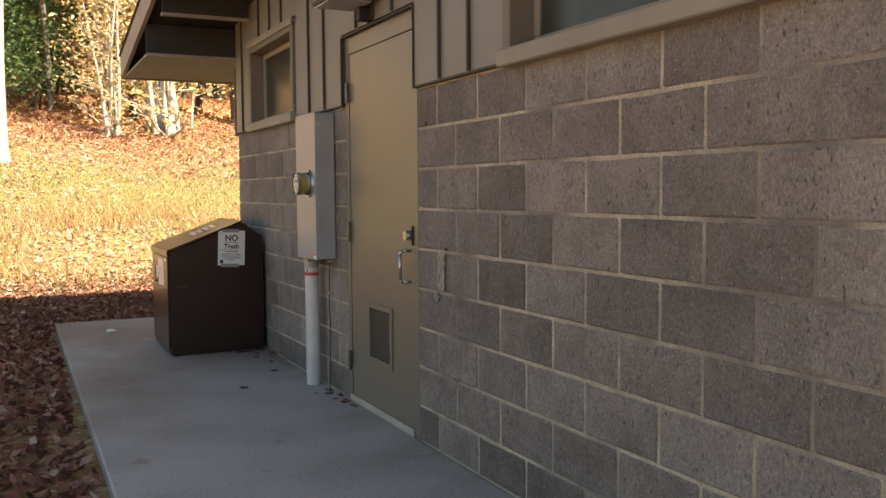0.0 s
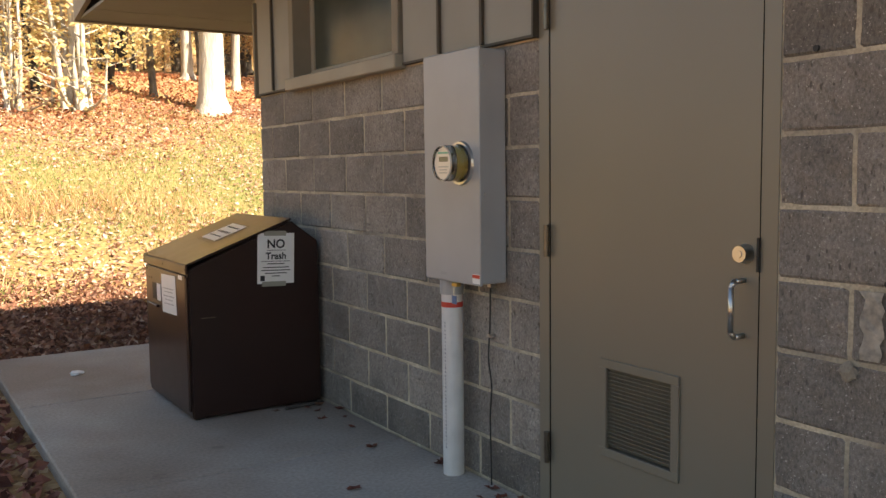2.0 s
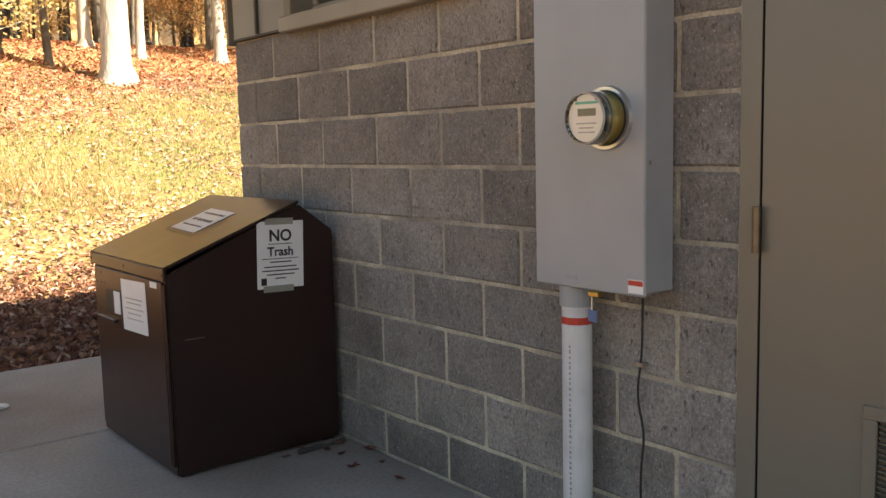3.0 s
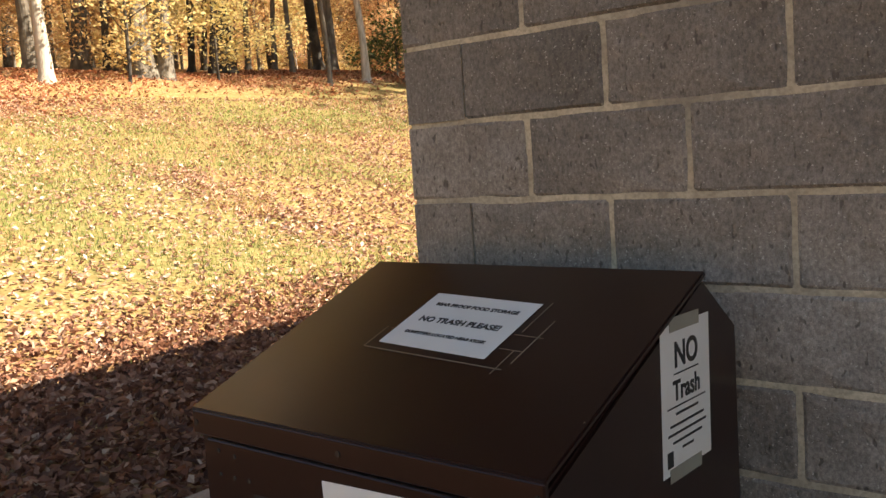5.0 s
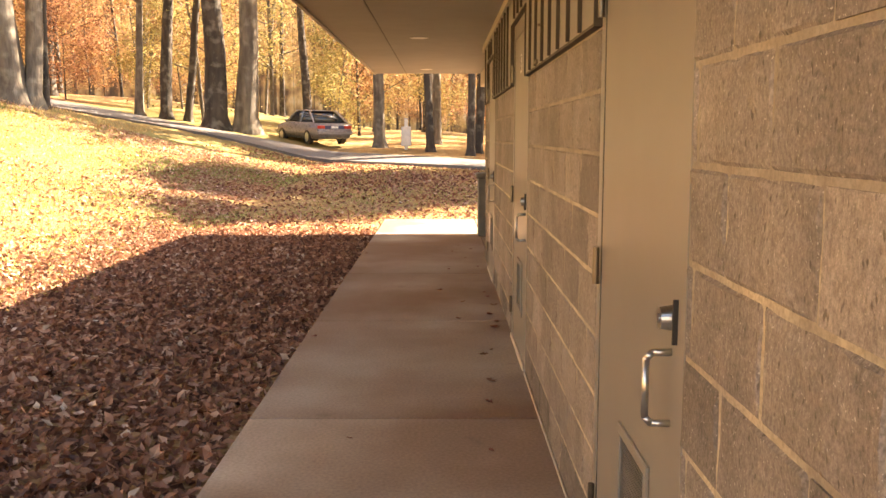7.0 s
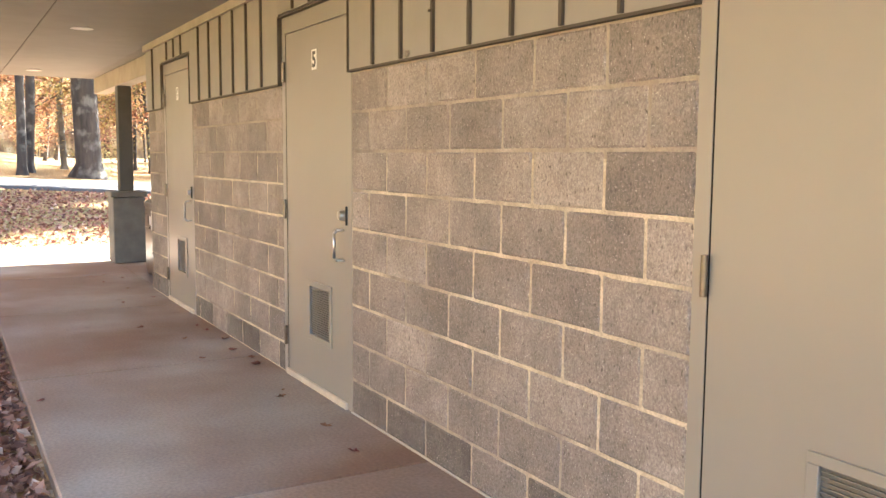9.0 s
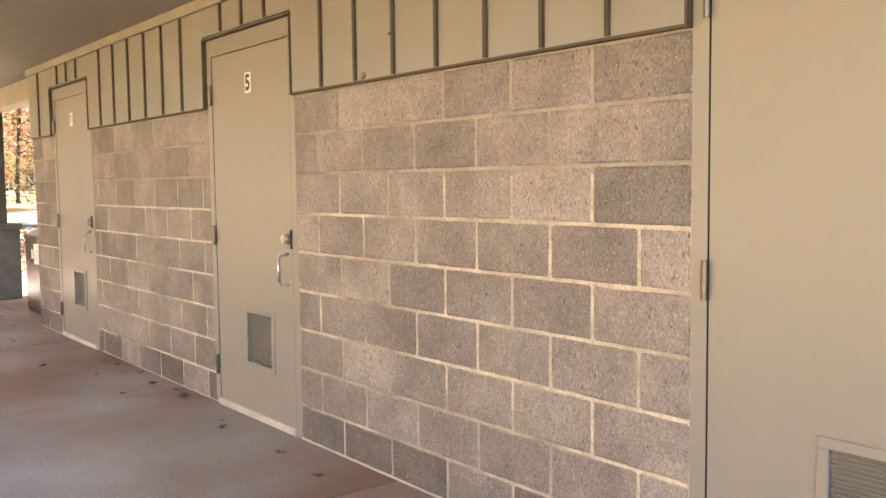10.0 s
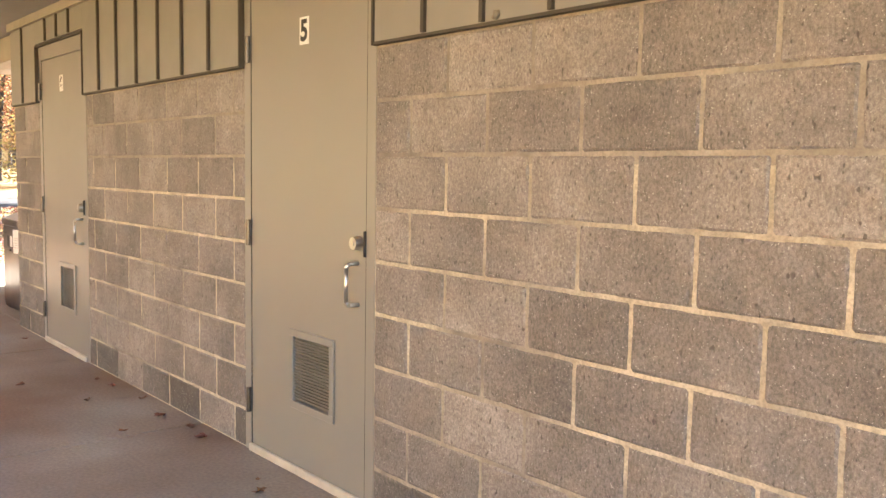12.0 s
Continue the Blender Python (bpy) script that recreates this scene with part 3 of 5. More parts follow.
for c, num in zip(DOORS_FRONT, ("", "5", "6")):
    d = build_door("door_front", pose(c, 0, 0), "tan painted steel door with louvre vent, closed" + (", numbered " + num if num else ""), num)
build_door("door_side", Matrix.Translation((0, DOOR_SIDE, 0)) @ SIDE, "olive tan steel door with louvre vent, closed", "", -0.15, 0.165, SHADED_DOORPAINT)


def wall_marks():
    """Plugged holes, a drip of mortar and small brown knobs on the walls."""
    for y, z, r in ((-4.047, 1.626, 0.009), (-4.265, 1.013, 0.008)):
        part("anchor_hole", tube(bm_new(), (-0.008, y, z), (0.01, y, z), r, seg=10), BLACK, wall_side).matrix_parent_inverse = wall_side.matrix_world.inverted()
    rnd = random.Random(12)
    for parent, x, y, z, s, mat in ((wall_side, -0.006, -4.165, 0.771, 0.03, OLD_MORTAR), (wall_front, 3.685, 0.024, 1.838, 0.016, BATTEN), (wall_front, 3.452, 0.04, 1.997, 0.008, BATTEN)):
        bm = bm_new()
        bmesh.ops.create_icosphere(bm, subdivisions=2, radius=s)
        for v in bm.verts:
            v.co *= rnd.uniform(0.7, 1.15)
            if parent == wall_side:
                v.co.x *= 0.35
            v.co += Vector((x, y, z))
        part("mortar_drip" if parent == wall_side else "brown_knob", bm, mat, parent).matrix_parent_inverse = parent.matrix_world.inverted()


bpy.context.view_layer.update()
wall_marks()


# ---- windows ----
def build_window(name, a, b):
    w = thing(name, Matrix.Translation((0, (a + b) / 2, 0)) @ SIDE, "high fixed window with dusty panes in painted wood frame", "window", "side windows", "structure")
    h = (b - a) / 2
    for x0, x1, z0, z1 in ((-h, -h + 0.06, WB, WT), (h - 0.06, h, WB, WT), (-h + 0.06, h - 0.06, WT - 0.06, WT)):
        part("window_frame", B(x0, x1, -0.16, 0.036, z0, z1, bevel=0.004), BATTEN, w)
    part("window_sill", B(-h - 0.01, h + 0.01, -0.16, 0.062, WB - 0.035, WB + 0.035, bevel=0.006), TRIM, w)
    part("window_trim", B(-h - 0.02, h + 0.02, 0.0365, 0.05, WT - 0.02, WT + 0.03), TRIM, w)
    part("sash", B(-h + 0.062, h - 0.062, -0.11, -0.075, WB + 0.036, WB + 0.085, bevel=0.004), TRIM, w)
    part("sash", B(-h + 0.062, h - 0.062, -0.11, -0.075, WT - 0.105, WT - 0.062, bevel=0.004), TRIM, w)
    for x0, x1 in ((-h + 0.062, -h + 0.1), (h - 0.1, h - 0.062)):
        part("sash", B(x0, x1, -0.11, -0.075, WB + 0.086, WT - 0.106, bevel=0.004), TRIM, w)
    part("pane", B(-h + 0.1, h - 0.1, -0.098, -0.09, WB + 0.085, WT - 0.105), GLASS, w)


for i, (a, b) in enumerate(WINS):
    build_window("window_%d" % (i + 1), a, b)


def wall_lamp():
    root = thing("wall_lamp", pose(0, -3.36, 2.33) @ SIDE, "hooded outdoor lamp over the side door", "wall lamp")
    part("bracket", B(-0.03, 0.03, 0.019, 0.1, -0.09, -0.01, bevel=0.005), BLACK, root)
    part("hood", B(-0.17, 0.17, 0.041, 0.32, 0.0, 0.07, bevel=0.012), plain("bronze_paint", (0.09, 0.08, 0.07), 0.5), root)
    part("lens", B(-0.14, 0.14, 0.07, 0.3, -0.012, -0.001, bevel=0.004), GREYMETAL, root)


wall_lamp()


# ---- meter ----
def meter_box():
    root = thing("meter_cabinet", pose(0, -2.46, 0.86) @ SIDE, "tall grey metal electric meter cabinet on the block wall", "meter cabinet")
    part("body", B(-0.205, 0.205, 0.006, 0.125, 0.0, 0.93, bevel=0.006), GREYMETAL, root)
    part("cover", B(-0.209, 0.209, 0.1255, 0.138, -0.006, 0.936, bevel=0.005), GREYMETAL, root)
    mu, mz = -0.078, 0.484
    mt = part("meter_ring", tube(bm_new(), (mu, 0.1380, mz), (mu, 0.1500, mz), 0.090, 0.086, seg=40), STEEL, root)
    part("ring_gap", tube(bm_new(), (mu, 0.1502, mz), (mu, 0.1530, mz), 0.077, seg=40), BLACK, mt)
    part("meter_base", tube(bm_new(), (mu, 0.1535, mz), (mu, 0.2030, mz), 0.0645, seg=40), YELLOW, mt, "yellow inner ring of the meter")
    part("dial", tube(bm_new(), (mu, 0.2032, mz), (mu, 0.2240, mz), 0.0655, 0.0645, seg=40), plain("meter_face", (0.84, 0.74, 0.6), 0.3, var=0.05), mt, "cream meter face")
    bm = tube(bm_new(), (mu, 0.1532, mz), (mu, 0.2330, mz), 0.0735, 0.0705, seg=40, caps=False)
    bmesh.ops.solidify(bm, geom=bm.faces[:], thickness=0.002)
    cover = part("glass_cover", bm, CLEAR, mt, "clear glass meter cover", True)
    cover.visible_shadow = False
    part("glass_rim", tube(bm_new(), (mu, 0.2285, mz), (mu, 0.2335, mz), 0.0705, 0.066, seg=40, caps=False), plain("rim_grey", (0.7, 0.64, 0.55), 0.25), mt)
    part("display", B(mu - 0.034, mu + 0.03, 0.2242, 0.2256, mz + 0.006, mz + 0.026), plain("meter_lcd", (0.2, 0.175, 0.1), 0.3), mt)
    part("band", B(mu - 0.042, mu + 0.038, 0.2242, 0.2250, mz + 0.038, mz + 0.045), plain("green_print", (0.15, 0.42, 0.27), 0.5), mt)
    grey = plain("grey_print", (0.45, 0.41, 0.33), 0.5)
    for z, w in ((mz - 0.012, 0.036), (mz - 0.024, 0.026), (mz - 0.036, 0.03)):
        part("print_line", B(mu - w, mu + w, 0.2242, 0.2247, z - 0.004, z), grey, mt)
    for k in (-1, 1):
        part("rivet", tube(bm_new(), (mu + k * 0.036, 0.2242, mz + 0.05), (mu + k * 0.036, 0.2256, mz + 0.05), 0.003, seg=8), BLACK, mt)
    part("cover_lip", B(-0.2105, -0.2094, 0.1000, 0.1370, 0.01, 0.92), GREYMETAL, root)
    for z in (0.36, 0.86):
        part("cover_screw", tube(bm_new(), (-0.2107, 0.118, z), (-0.2150, 0.118, z), 0.006, seg=8), STEEL, root)
    part("warning_label", B(-0.204, -0.152, 0.1382, 0.1392, 0.003, 0.041), PAPER, root, "red and white label")
    part("warning_bar", B(-0.203, -0.153, 0.1394, 0.1400, 0.025, 0.039), RED, root)
    part("name_label", B(0.04, 0.085, 0.1382, 0.1392, 0.02, 0.033), plain("label_grey", (0.3, 0.31, 0.32), 0.5), root)
    part("hasp", B(-0.05, -0.012, 0.1250, 0.1500, -0.022, -0.006, bevel=0.003), BRASS, root)
    part("seal_wire", tube(bm_new(), (-0.025, 0.1450, -0.02), (-0.028, 0.1480, -0.06), 0.002, seg=6), STEEL, root)
    part("seal_tag", B(-0.046, -0.012, 0.1450, 0.1485, -0.095, -0.06, bevel=0.001), plain("blue_tag", (0.1, 0.17, 0.33), 0.4), root)


meter_box()


def conduit():
    root = thing("conduit", pose(-0.075, -2.362, 0.0), "white plastic conduit with red tape rising to the meter", "pipe")
    part("pipe", tube(bm_new(), (0, 0, 0), (0, 0, 0.81), 0.046, seg=24), PVC, root, smooth=False)
    part("collar", tube(bm_new(), (0, 0, 0.79), (0, 0, 0.858), 0.052, seg=24), GREYMETAL, root)
    part("tape", tube(bm_new(), (0, 0, 0.735), (0, 0, 0.757), 0.0472, seg=24), RED, root, "red tape")
    grey = plain("faded_print", (0.3, 0.3, 0.32), 0.5)
    rnd = random.Random(6)
    for i in range(34):
        z, w = 0.12 + i * 0.0165, rnd.uniform(0.0025, 0.005)
        part("print_mark", B(-0.0452, -0.0448, -0.011 - w, -0.011 + w, z, z + rnd.uniform(0.006, 0.012)), grey, root)


conduit()


def cable():
    root = thing("ground_wire", pose(-0.02, -2.57, 0.0), "thin dark wire stapled down the block wall", "cable")
    cu = bpy.data.curves.new("wire", "CURVE")
    cu.dimensions, cu.bevel_depth, cu.bevel_resolution = "3D", 0.0036, 2
    sp = cu.splines.new("NURBS")
    pts = [(0, 0, 0.86), (0, 0.004, 0.8), (-0.004, -0.002, 0.66), (0.002, 0.022, 0.58), (0, 0.02, 0.5), (0, -0.012, 0.42), (-0.003, 0.014, 0.3), (0, 0.004, 0.15), (-0.01, -0.01, 0.0)]
    sp.points.add(len(pts) - 1)
    sp.use_endpoint_u = True
    for p, c in zip(sp.points, pts):
        p.co = (*c, 1)
    tmp = new("wire", cu)
    me = bpy.data.meshes.new_from_object(tmp.evaluated_get(bpy.context.evaluated_depsgraph_get()))
    bpy.data.objects.remove(tmp)
    me.materials.clear()
    me.materials.append(BLACK)
    new("wire", me).parent = root
    for z, y in ((0.84, 0), (0.63, 0.008)):
        part("staple", B(-0.008, 0.018, y - 0.012, y + 0.012, z - 0.006, z + 0.006), STEEL, root)


cable()


# ---- food storage box ----
def notice(parent, name, m, w, h, lines, label, ink=INK):
    """A taped sheet of paper: (text, size, height on the sheet) or (None, width, height) for print too small to read."""
    p = part(name, B(-w / 2, w / 2, -h / 2, h / 2, 0.0008, 0.0016), PAPER, parent, label)
    p.matrix_basis = m
    for t, s, y in lines:
        if t:
            words("lettering", t, s, Matrix.Translation((0, y, 0.0022)), p, INK, s * 0.026)
        else:
            part("print_bar", B(-s / 2, s / 2, y - 0.0025, y + 0.0025, 0.0017, 0.0021), ink, p)
    return p


def storage_box():
    x0, xp, x1, ya, yb = -0.775, -0.19, -0.03, -0.90, -0.05
    zf, zp, zr = 0.842, 1.062, 0.93
    root = thing("bear_proof_box", Matrix.Identity(4), "dark brown steel food storage box with sloped lid and taped notices", "storage box")
    bm = bm_new()
    prof = [(x0, 0.012), (x1, 0.012), (x1, zr), (xp, zp - 0.012), (x0, zf - 0.03)]
    va = [bm.verts.new((x, ya, z)) for x, z in prof]
    vb = [bm.verts.new((x, yb, z)) for x, z in prof]
    bm.faces.new(va)
    bm.faces.new(vb[::-1])
    for i in range(5):
        j = (i + 1) % 5
        bm.faces.new((va[i], vb[i], vb[j], va[j]))
    bmesh.ops.bevel(bm, geom=bm.edges[:], offset=0.006, segments=2, affect="EDGES")
    part("body", bm, BROWNMETAL, root)
    bm = bm_new()
    n = Vector((-(zp - zf), 0, xp - x0)).normalized()
    for a, b, o in (((x0 - 0.012, zf - 0.012), (xp, zp - 0.008), 0.012), ):
        lo = [bm.verts.new((x, y, z)) for x, z in (a, b) for y in (ya - 0.008, yb + 0.006)]
        hi = [bm.verts.new((v.co.x + n.x * o, v.co.y, v.co.z + n.z * o)) for v in lo]
        for f in ((0, 1, 3, 2),):
            bm.faces.new([lo[i] for i in f])
            bm.faces.new([hi[i] for i in f])
        for i, j in ((0, 1), (1, 3), (3, 2), (2, 0)):
            bm.faces.new((lo[i], lo[j], hi[j], hi[i]))
    bmesh.ops.bevel(bm, geom=bm.edges[:], offset=0.003, segments=2, affect="EDGES")
    part("lid", bm, BROWNMETAL, root)
    part("lid_lip", B(x0 - 0.016, x0 - 0.002, ya - 0.006, yb + 0.004, zf - 0.055, zf - 0.005, bevel=0.003), BROWNMETAL, root)
    door = part("door", B(x0 - 0.012, x0 - 0.0005, ya + 0.03, yb - 0.03, 0.05, zf - 0.062, bevel=0.003), BROWNMETAL, root)
    part("hinge_tube", tube(bm_new(), (x0 - 0.006, ya + 0.016, 0.05), (x0 - 0.006, ya + 0.016, zf - 0.07), 0.007, seg=10), BROWNMETAL, door)
    # no hollow here: a black plate paints in the latch pocket's shade
    part("latch_shade", B(x0 - 0.0135, x0 - 0.0122, -0.33, -0.225, 0.592, 0.688), BLACK, door, "flat black plate for the shaded latch pocket")
    part("latch_plate", B(x0 - 0.0165, x0 - 0.0122, -0.402, -0.33, 0.592, 0.69, bevel=0.0015), PAPER, door, "pale plate beside the latch")
    part("latch_bar", B(x0 - 0.03, x0 - 0.0125, -0.36, -0.14, 0.553, 0.566, bevel=0.003), BROWNMETAL, door)
    part("sticker", B(x0 - 0.0132, x0 - 0.0122, -0.826, -0.755, 0.752, 0.776), PAPER, door, "small white sticker")
    for y, z in ((-0.12, 0.76), (-0.17, 0.755), (-0.12, 0.71), (-0.165, 0.71), (-0.21, 0.712)):
        part("rivet", tube(bm_new(), (x0 - 0.0122, y, z), (x0 - 0.0138, y, z), 0.005, seg=8), BLACK, door)
    for y in (ya + 0.006, -0.475, yb - 0.01):
        part("lid_rivet", tube(bm_new(), (x0 - 0.0155, y, zf - 0.03), (x0 - 0.0180, y, zf - 0.03), 0.006, seg=8), BLACK, root)
    part("foot", B(x0 + 0.02, x0 + 0.07, ya + 0.02, ya + 0.07, 0, 0.013), BLACK, root)
    part("foot", B(x0 + 0.02, x0 + 0.07, yb - 0.07, yb - 0.02, 0, 0.013), BLACK, root)
    part("foot", B(x1 - 0.07, x1 - 0.02, ya + 0.02, ya + 0.07, 0, 0.013), BLACK, root)
    part("foot", B(x1 - 0.07, x1 - 0.02, yb - 0.07, yb - 0.02, 0, 0.013), BLACK, root)
    side = pose(-0.285, ya - 0.0002, 0.845, 90, 0, 0) @ pose(0, 0, 0, 0, 0, -2)
    sh = notice(root, "side_notice", side, 0.215, 0.279, [("NO", 0.066, 0.078), ("Trash", 0.052, 0.012), (None, 0.1, -0.03), (None, 0.15, -0.05), (None, 0.17, -0.066), (None, 0.13, -0.082), (None, 0.05, -0.098)], "white NO Trash notice taped to the side")
    for w, y in ((0.055, 0.045), (0.085, -0.016)):
        part("underline", B(-w, w, y - 0.0015, y + 0.0015, 0.0017, 0.0021), INK, sh)
    part("crest", B(-0.09, -0.065, -0.125, -0.095, 0.0017, 0.0021), INK, sh)
    tape = plain("clear_tape", (0.30, 0.29, 0.24), 0.3)
    part("tape", B(-0.07, 0.06, 0.125, 0.152, 0.0018, 0.0024), tape, sh)
    part("tape", B(-0.08, 0.06, -0.155, -0.128, 0.0018, 0.0024), tape, sh)
    slope = math.degrees(math.atan2(zp - zf, xp - x0))
    lid = Matrix.Translation((-0.432, -0.481, zf + (zp - zf) * (-0.432 - x0) / (xp - x0) + 0.0062)) @ Matrix.Rotation(radians(-slope), 4, "Y") @ pose(0, 0, 0, 0, 0, -94)
    rs = notice(root, "lid_notice", lid, 0.287, 0.203, [("BEAR PROOF FOOD STORAGE", 0.0165, 0.058), ("NO TRASH PLEASE!", 0.0255, -0.002), ("DUMPSTERS LOCATED NEAR KIOSK", 0.0135, -0.053)], "white food storage notice taped to the lid")
    res = plain("tape_residue", (0.2, 0.16, 0.12), 0.6, var=0.3)
    for a, b, c, e in ((-0.17, -0.167, -0.122, -0.045), (-0.167, 0.2, -0.124, -0.121), (0.205, 0.208, -0.1, 0.05), (0.15, 0.205, -0.062, -0.06), (0.15, 0.22, -0.012, -0.01), (0.185, 0.187, -0.14, -0.06), (-0.155, -0.12, -0.05, -0.047), (0.16, 0.163, 0.0, 0.11)):
        part("tape_residue", B(a, b, c, e, 0.0004, 0.0009), res, rs)
    part("scratch", B(-0.716, -0.635, ya - 0.0006, ya + 0.002, 0.548, 0.5515), res, root)
    part("chip", B(-0.66, -0.635, ya - 0.0006, ya + 0.002, 0.885, 0.892), res, root)
    front = pose(x0 - 0.0125, -0.567, 0.65, 90, 0, -90) @ pose(0, 0, 0, 0, 0, 2)
    faded = plain("faded_ink", (0.42, 0.41, 0.4), 0.6, var=0.15)
    notice(root, "door_notice", front, 0.279, 0.216, [(None, 0.2, 0.03), (None, 0.17, 0.012), (None, 0.21, -0.012), (None, 0.15, -0.032), (None, 0.19, -0.055)], "faded white notice taped to the front door", faded)
    return root


box_a = storage_box()
copy_thing(box_a, Matrix.Translation((10.75, -0.95, 0)) @ pose(0, 0, 0, 0, 0, -90))


def torn_tape():
    root = thing("torn_tape", pose(0, -4.232, 0.9) @ SIDE, "torn strip of old pale tape stuck to the block", "tape")
    bm = bm_new()
    rnd = random.Random(2)
    rows = []
    for i in range(9):
        z = -0.09 + 0.18 * i / 8
        rows.append([bm.verts.new((s * 0.03 + rnd.uniform(-0.012, 0.012), 0.008 + rnd.uniform(-0.002, 0.004), z)) for s in (-1, -0.3, 0.3, 1)])
    for a, b in zip(rows, rows[1:]):
        for k in range(3):
            bm.faces.new((a[k], a[k + 1], b[k + 1], b[k]))
    bmesh.ops.solidify(bm, geom=bm.faces[:], thickness=0.002)
    part("strip", bm, plain("old_tape", (0.58, 0.53, 0.46), 0.5, var=0.35, scale=40), root)


torn_tape()


# ---- road ----
ROAD = ((24.5, -22.0), (26.5, -8.0), (29.0, 1.0), (34.0, 8.5), (39.5, 17.0), (46.0, 30.0), (54.0, 50.0))


def road_line(n=60):
    pts = [Vector((*p, 0)) for p in ROAD]
    out = []
    for i in range(n + 1):
        t = i / n * (len(pts) - 1)
        k = min(int(t), len(pts) - 2)
        f = t - k
        p0, p1, p2, p3 = pts[max(k - 1, 0)], pts[k], pts[k + 1], pts[min(k + 2, len(pts) - 1)]
        out.append(0.5 * (2 * p1 + (p2 - p0) * f + (2 * p0 - 5 * p1 + 4 * p2 - p3) * f * f + (3 * p1 - p0 - 3 * p2 + p3) * f ** 3))
    return out


LINE = road_line()


def road_gap(x, y):
    """Signed distance from the road's middle, + beyond it."""
    best = min(range(len(LINE) - 1), key=lambda i: (LINE[i].x - x) ** 2 + (LINE[i].y - y) ** 2)
    d = (LINE[best + 1] - LINE[best]).normalized()
    return (x - LINE[best].x) * d.y - (y - LINE[best].y) * d.x


def build_road():
    bm = bm_new()
    prev = None
    for i in range(len(LINE) - 1):
        d = (LINE[i + 1] - LINE[i]).normalized()
        s = Vector((d.y, -d.x, 0))
        row = []
        for o in (-1.75, -1.7, -0.6, 0.6, 1.7, 1.75):
            p = LINE[i] + s * o
            z = float(ground_z(p.x, p.y)) + (0.09 if abs(o) < 1.72 else -0.05)
            row.append(bm.verts.new((p.x, p.y, z)))
        if prev:
            for j in range(5):
                bm.faces.new((prev[j], prev[j + 1], row[j + 1], row[j]))
        prev = row
    tagged(part("road", bm, ASPHALT), "narrow grey asphalt road crossing beyond the lawn", "road", kind="structure")


build_road()


# ---- trees ----
def limb(bm, p, d, length, r, steps, rnd, up=0.0, wob=0.12, seg=6, flare=False):
    """A bent, tapering limb; returns the points along it."""
    d = Vector(d).normalized()
    pts, prev, p = [], None, Vector(p)
    for i in range(steps + 1):
        f = i / steps
        rr = r * (1 - 0.8 * f)
        if flare and i == 0:
            rr = r * 1.7
        ax = (Vector((0, 1, 0)) if abs(d.z) > 0.6 else Vector((0, 0, 1))).cross(d).normalized()
        ay = d.cross(ax)
        ring = []
        for k in range(seg):
            a = 2 * math.pi * k / seg
            w = 1 + (rnd.uniform(-0.25, 0.25) if flare and i < 2 else rnd.uniform(-0.06, 0.06))
            ring.append(bm.verts.new(p + (ax * math.cos(a) + ay * math.sin(a)) * rr * w))
        if prev:
            for k in range(seg):
                bm.faces.new((prev[k], prev[(k + 1) % seg], ring[(k + 1) % seg], ring[k]))
        prev = ring
        pts.append((p.copy(), d.copy(), rr))
        step = length / steps * (0.35 if flare and i == 0 else 1)
        p = p + d * step
        d = (d + Vector((rnd.uniform(-wob, wob), rnd.uniform(-wob, wob), rnd.uniform(-wob, wob) * 0.4 + up))).normalized()
    return pts


def leaf_mesh(name, spots, per, spread, size, material, rnd):
    n = len(spots) * per
    rng = np.random.RandomState(rnd.randrange(10000))
    c = np.repeat(np.array([list(s) for s in spots]), per, 0) + rng.normal(0, 1, (n, 3)) * np.array([spread, spread, spread * 0.55])
    a = rng.normal(0, 1, (n, 3))
    a[:, 2] *= 0.5
    a /= np.linalg.norm(a, axis=1)[:, None]
    b = np.cross(a, rng.normal(0, 1, (n, 3)))
    b /= np.linalg.norm(b, axis=1)[:, None] + 1e-6
    s = (size * rng.uniform(0.6, 1.35, n))[:, None]
    up = np.cross(a, b) * s * 0.18
    v = np.stack([c - a * s, c + b * s * 0.55 + up, c + a * s, c - b * s * 0.55 + up], 1).reshape(-1, 3)
    me = bpy.data.meshes.new(name)
    f = [(4 * i, 4 * i + 1, 4 * i + 2, 4 * i + 3) for i in range(n)]
    me.from_pydata(v.tolist(), [], f)
    me.materials.append(material)
    return me


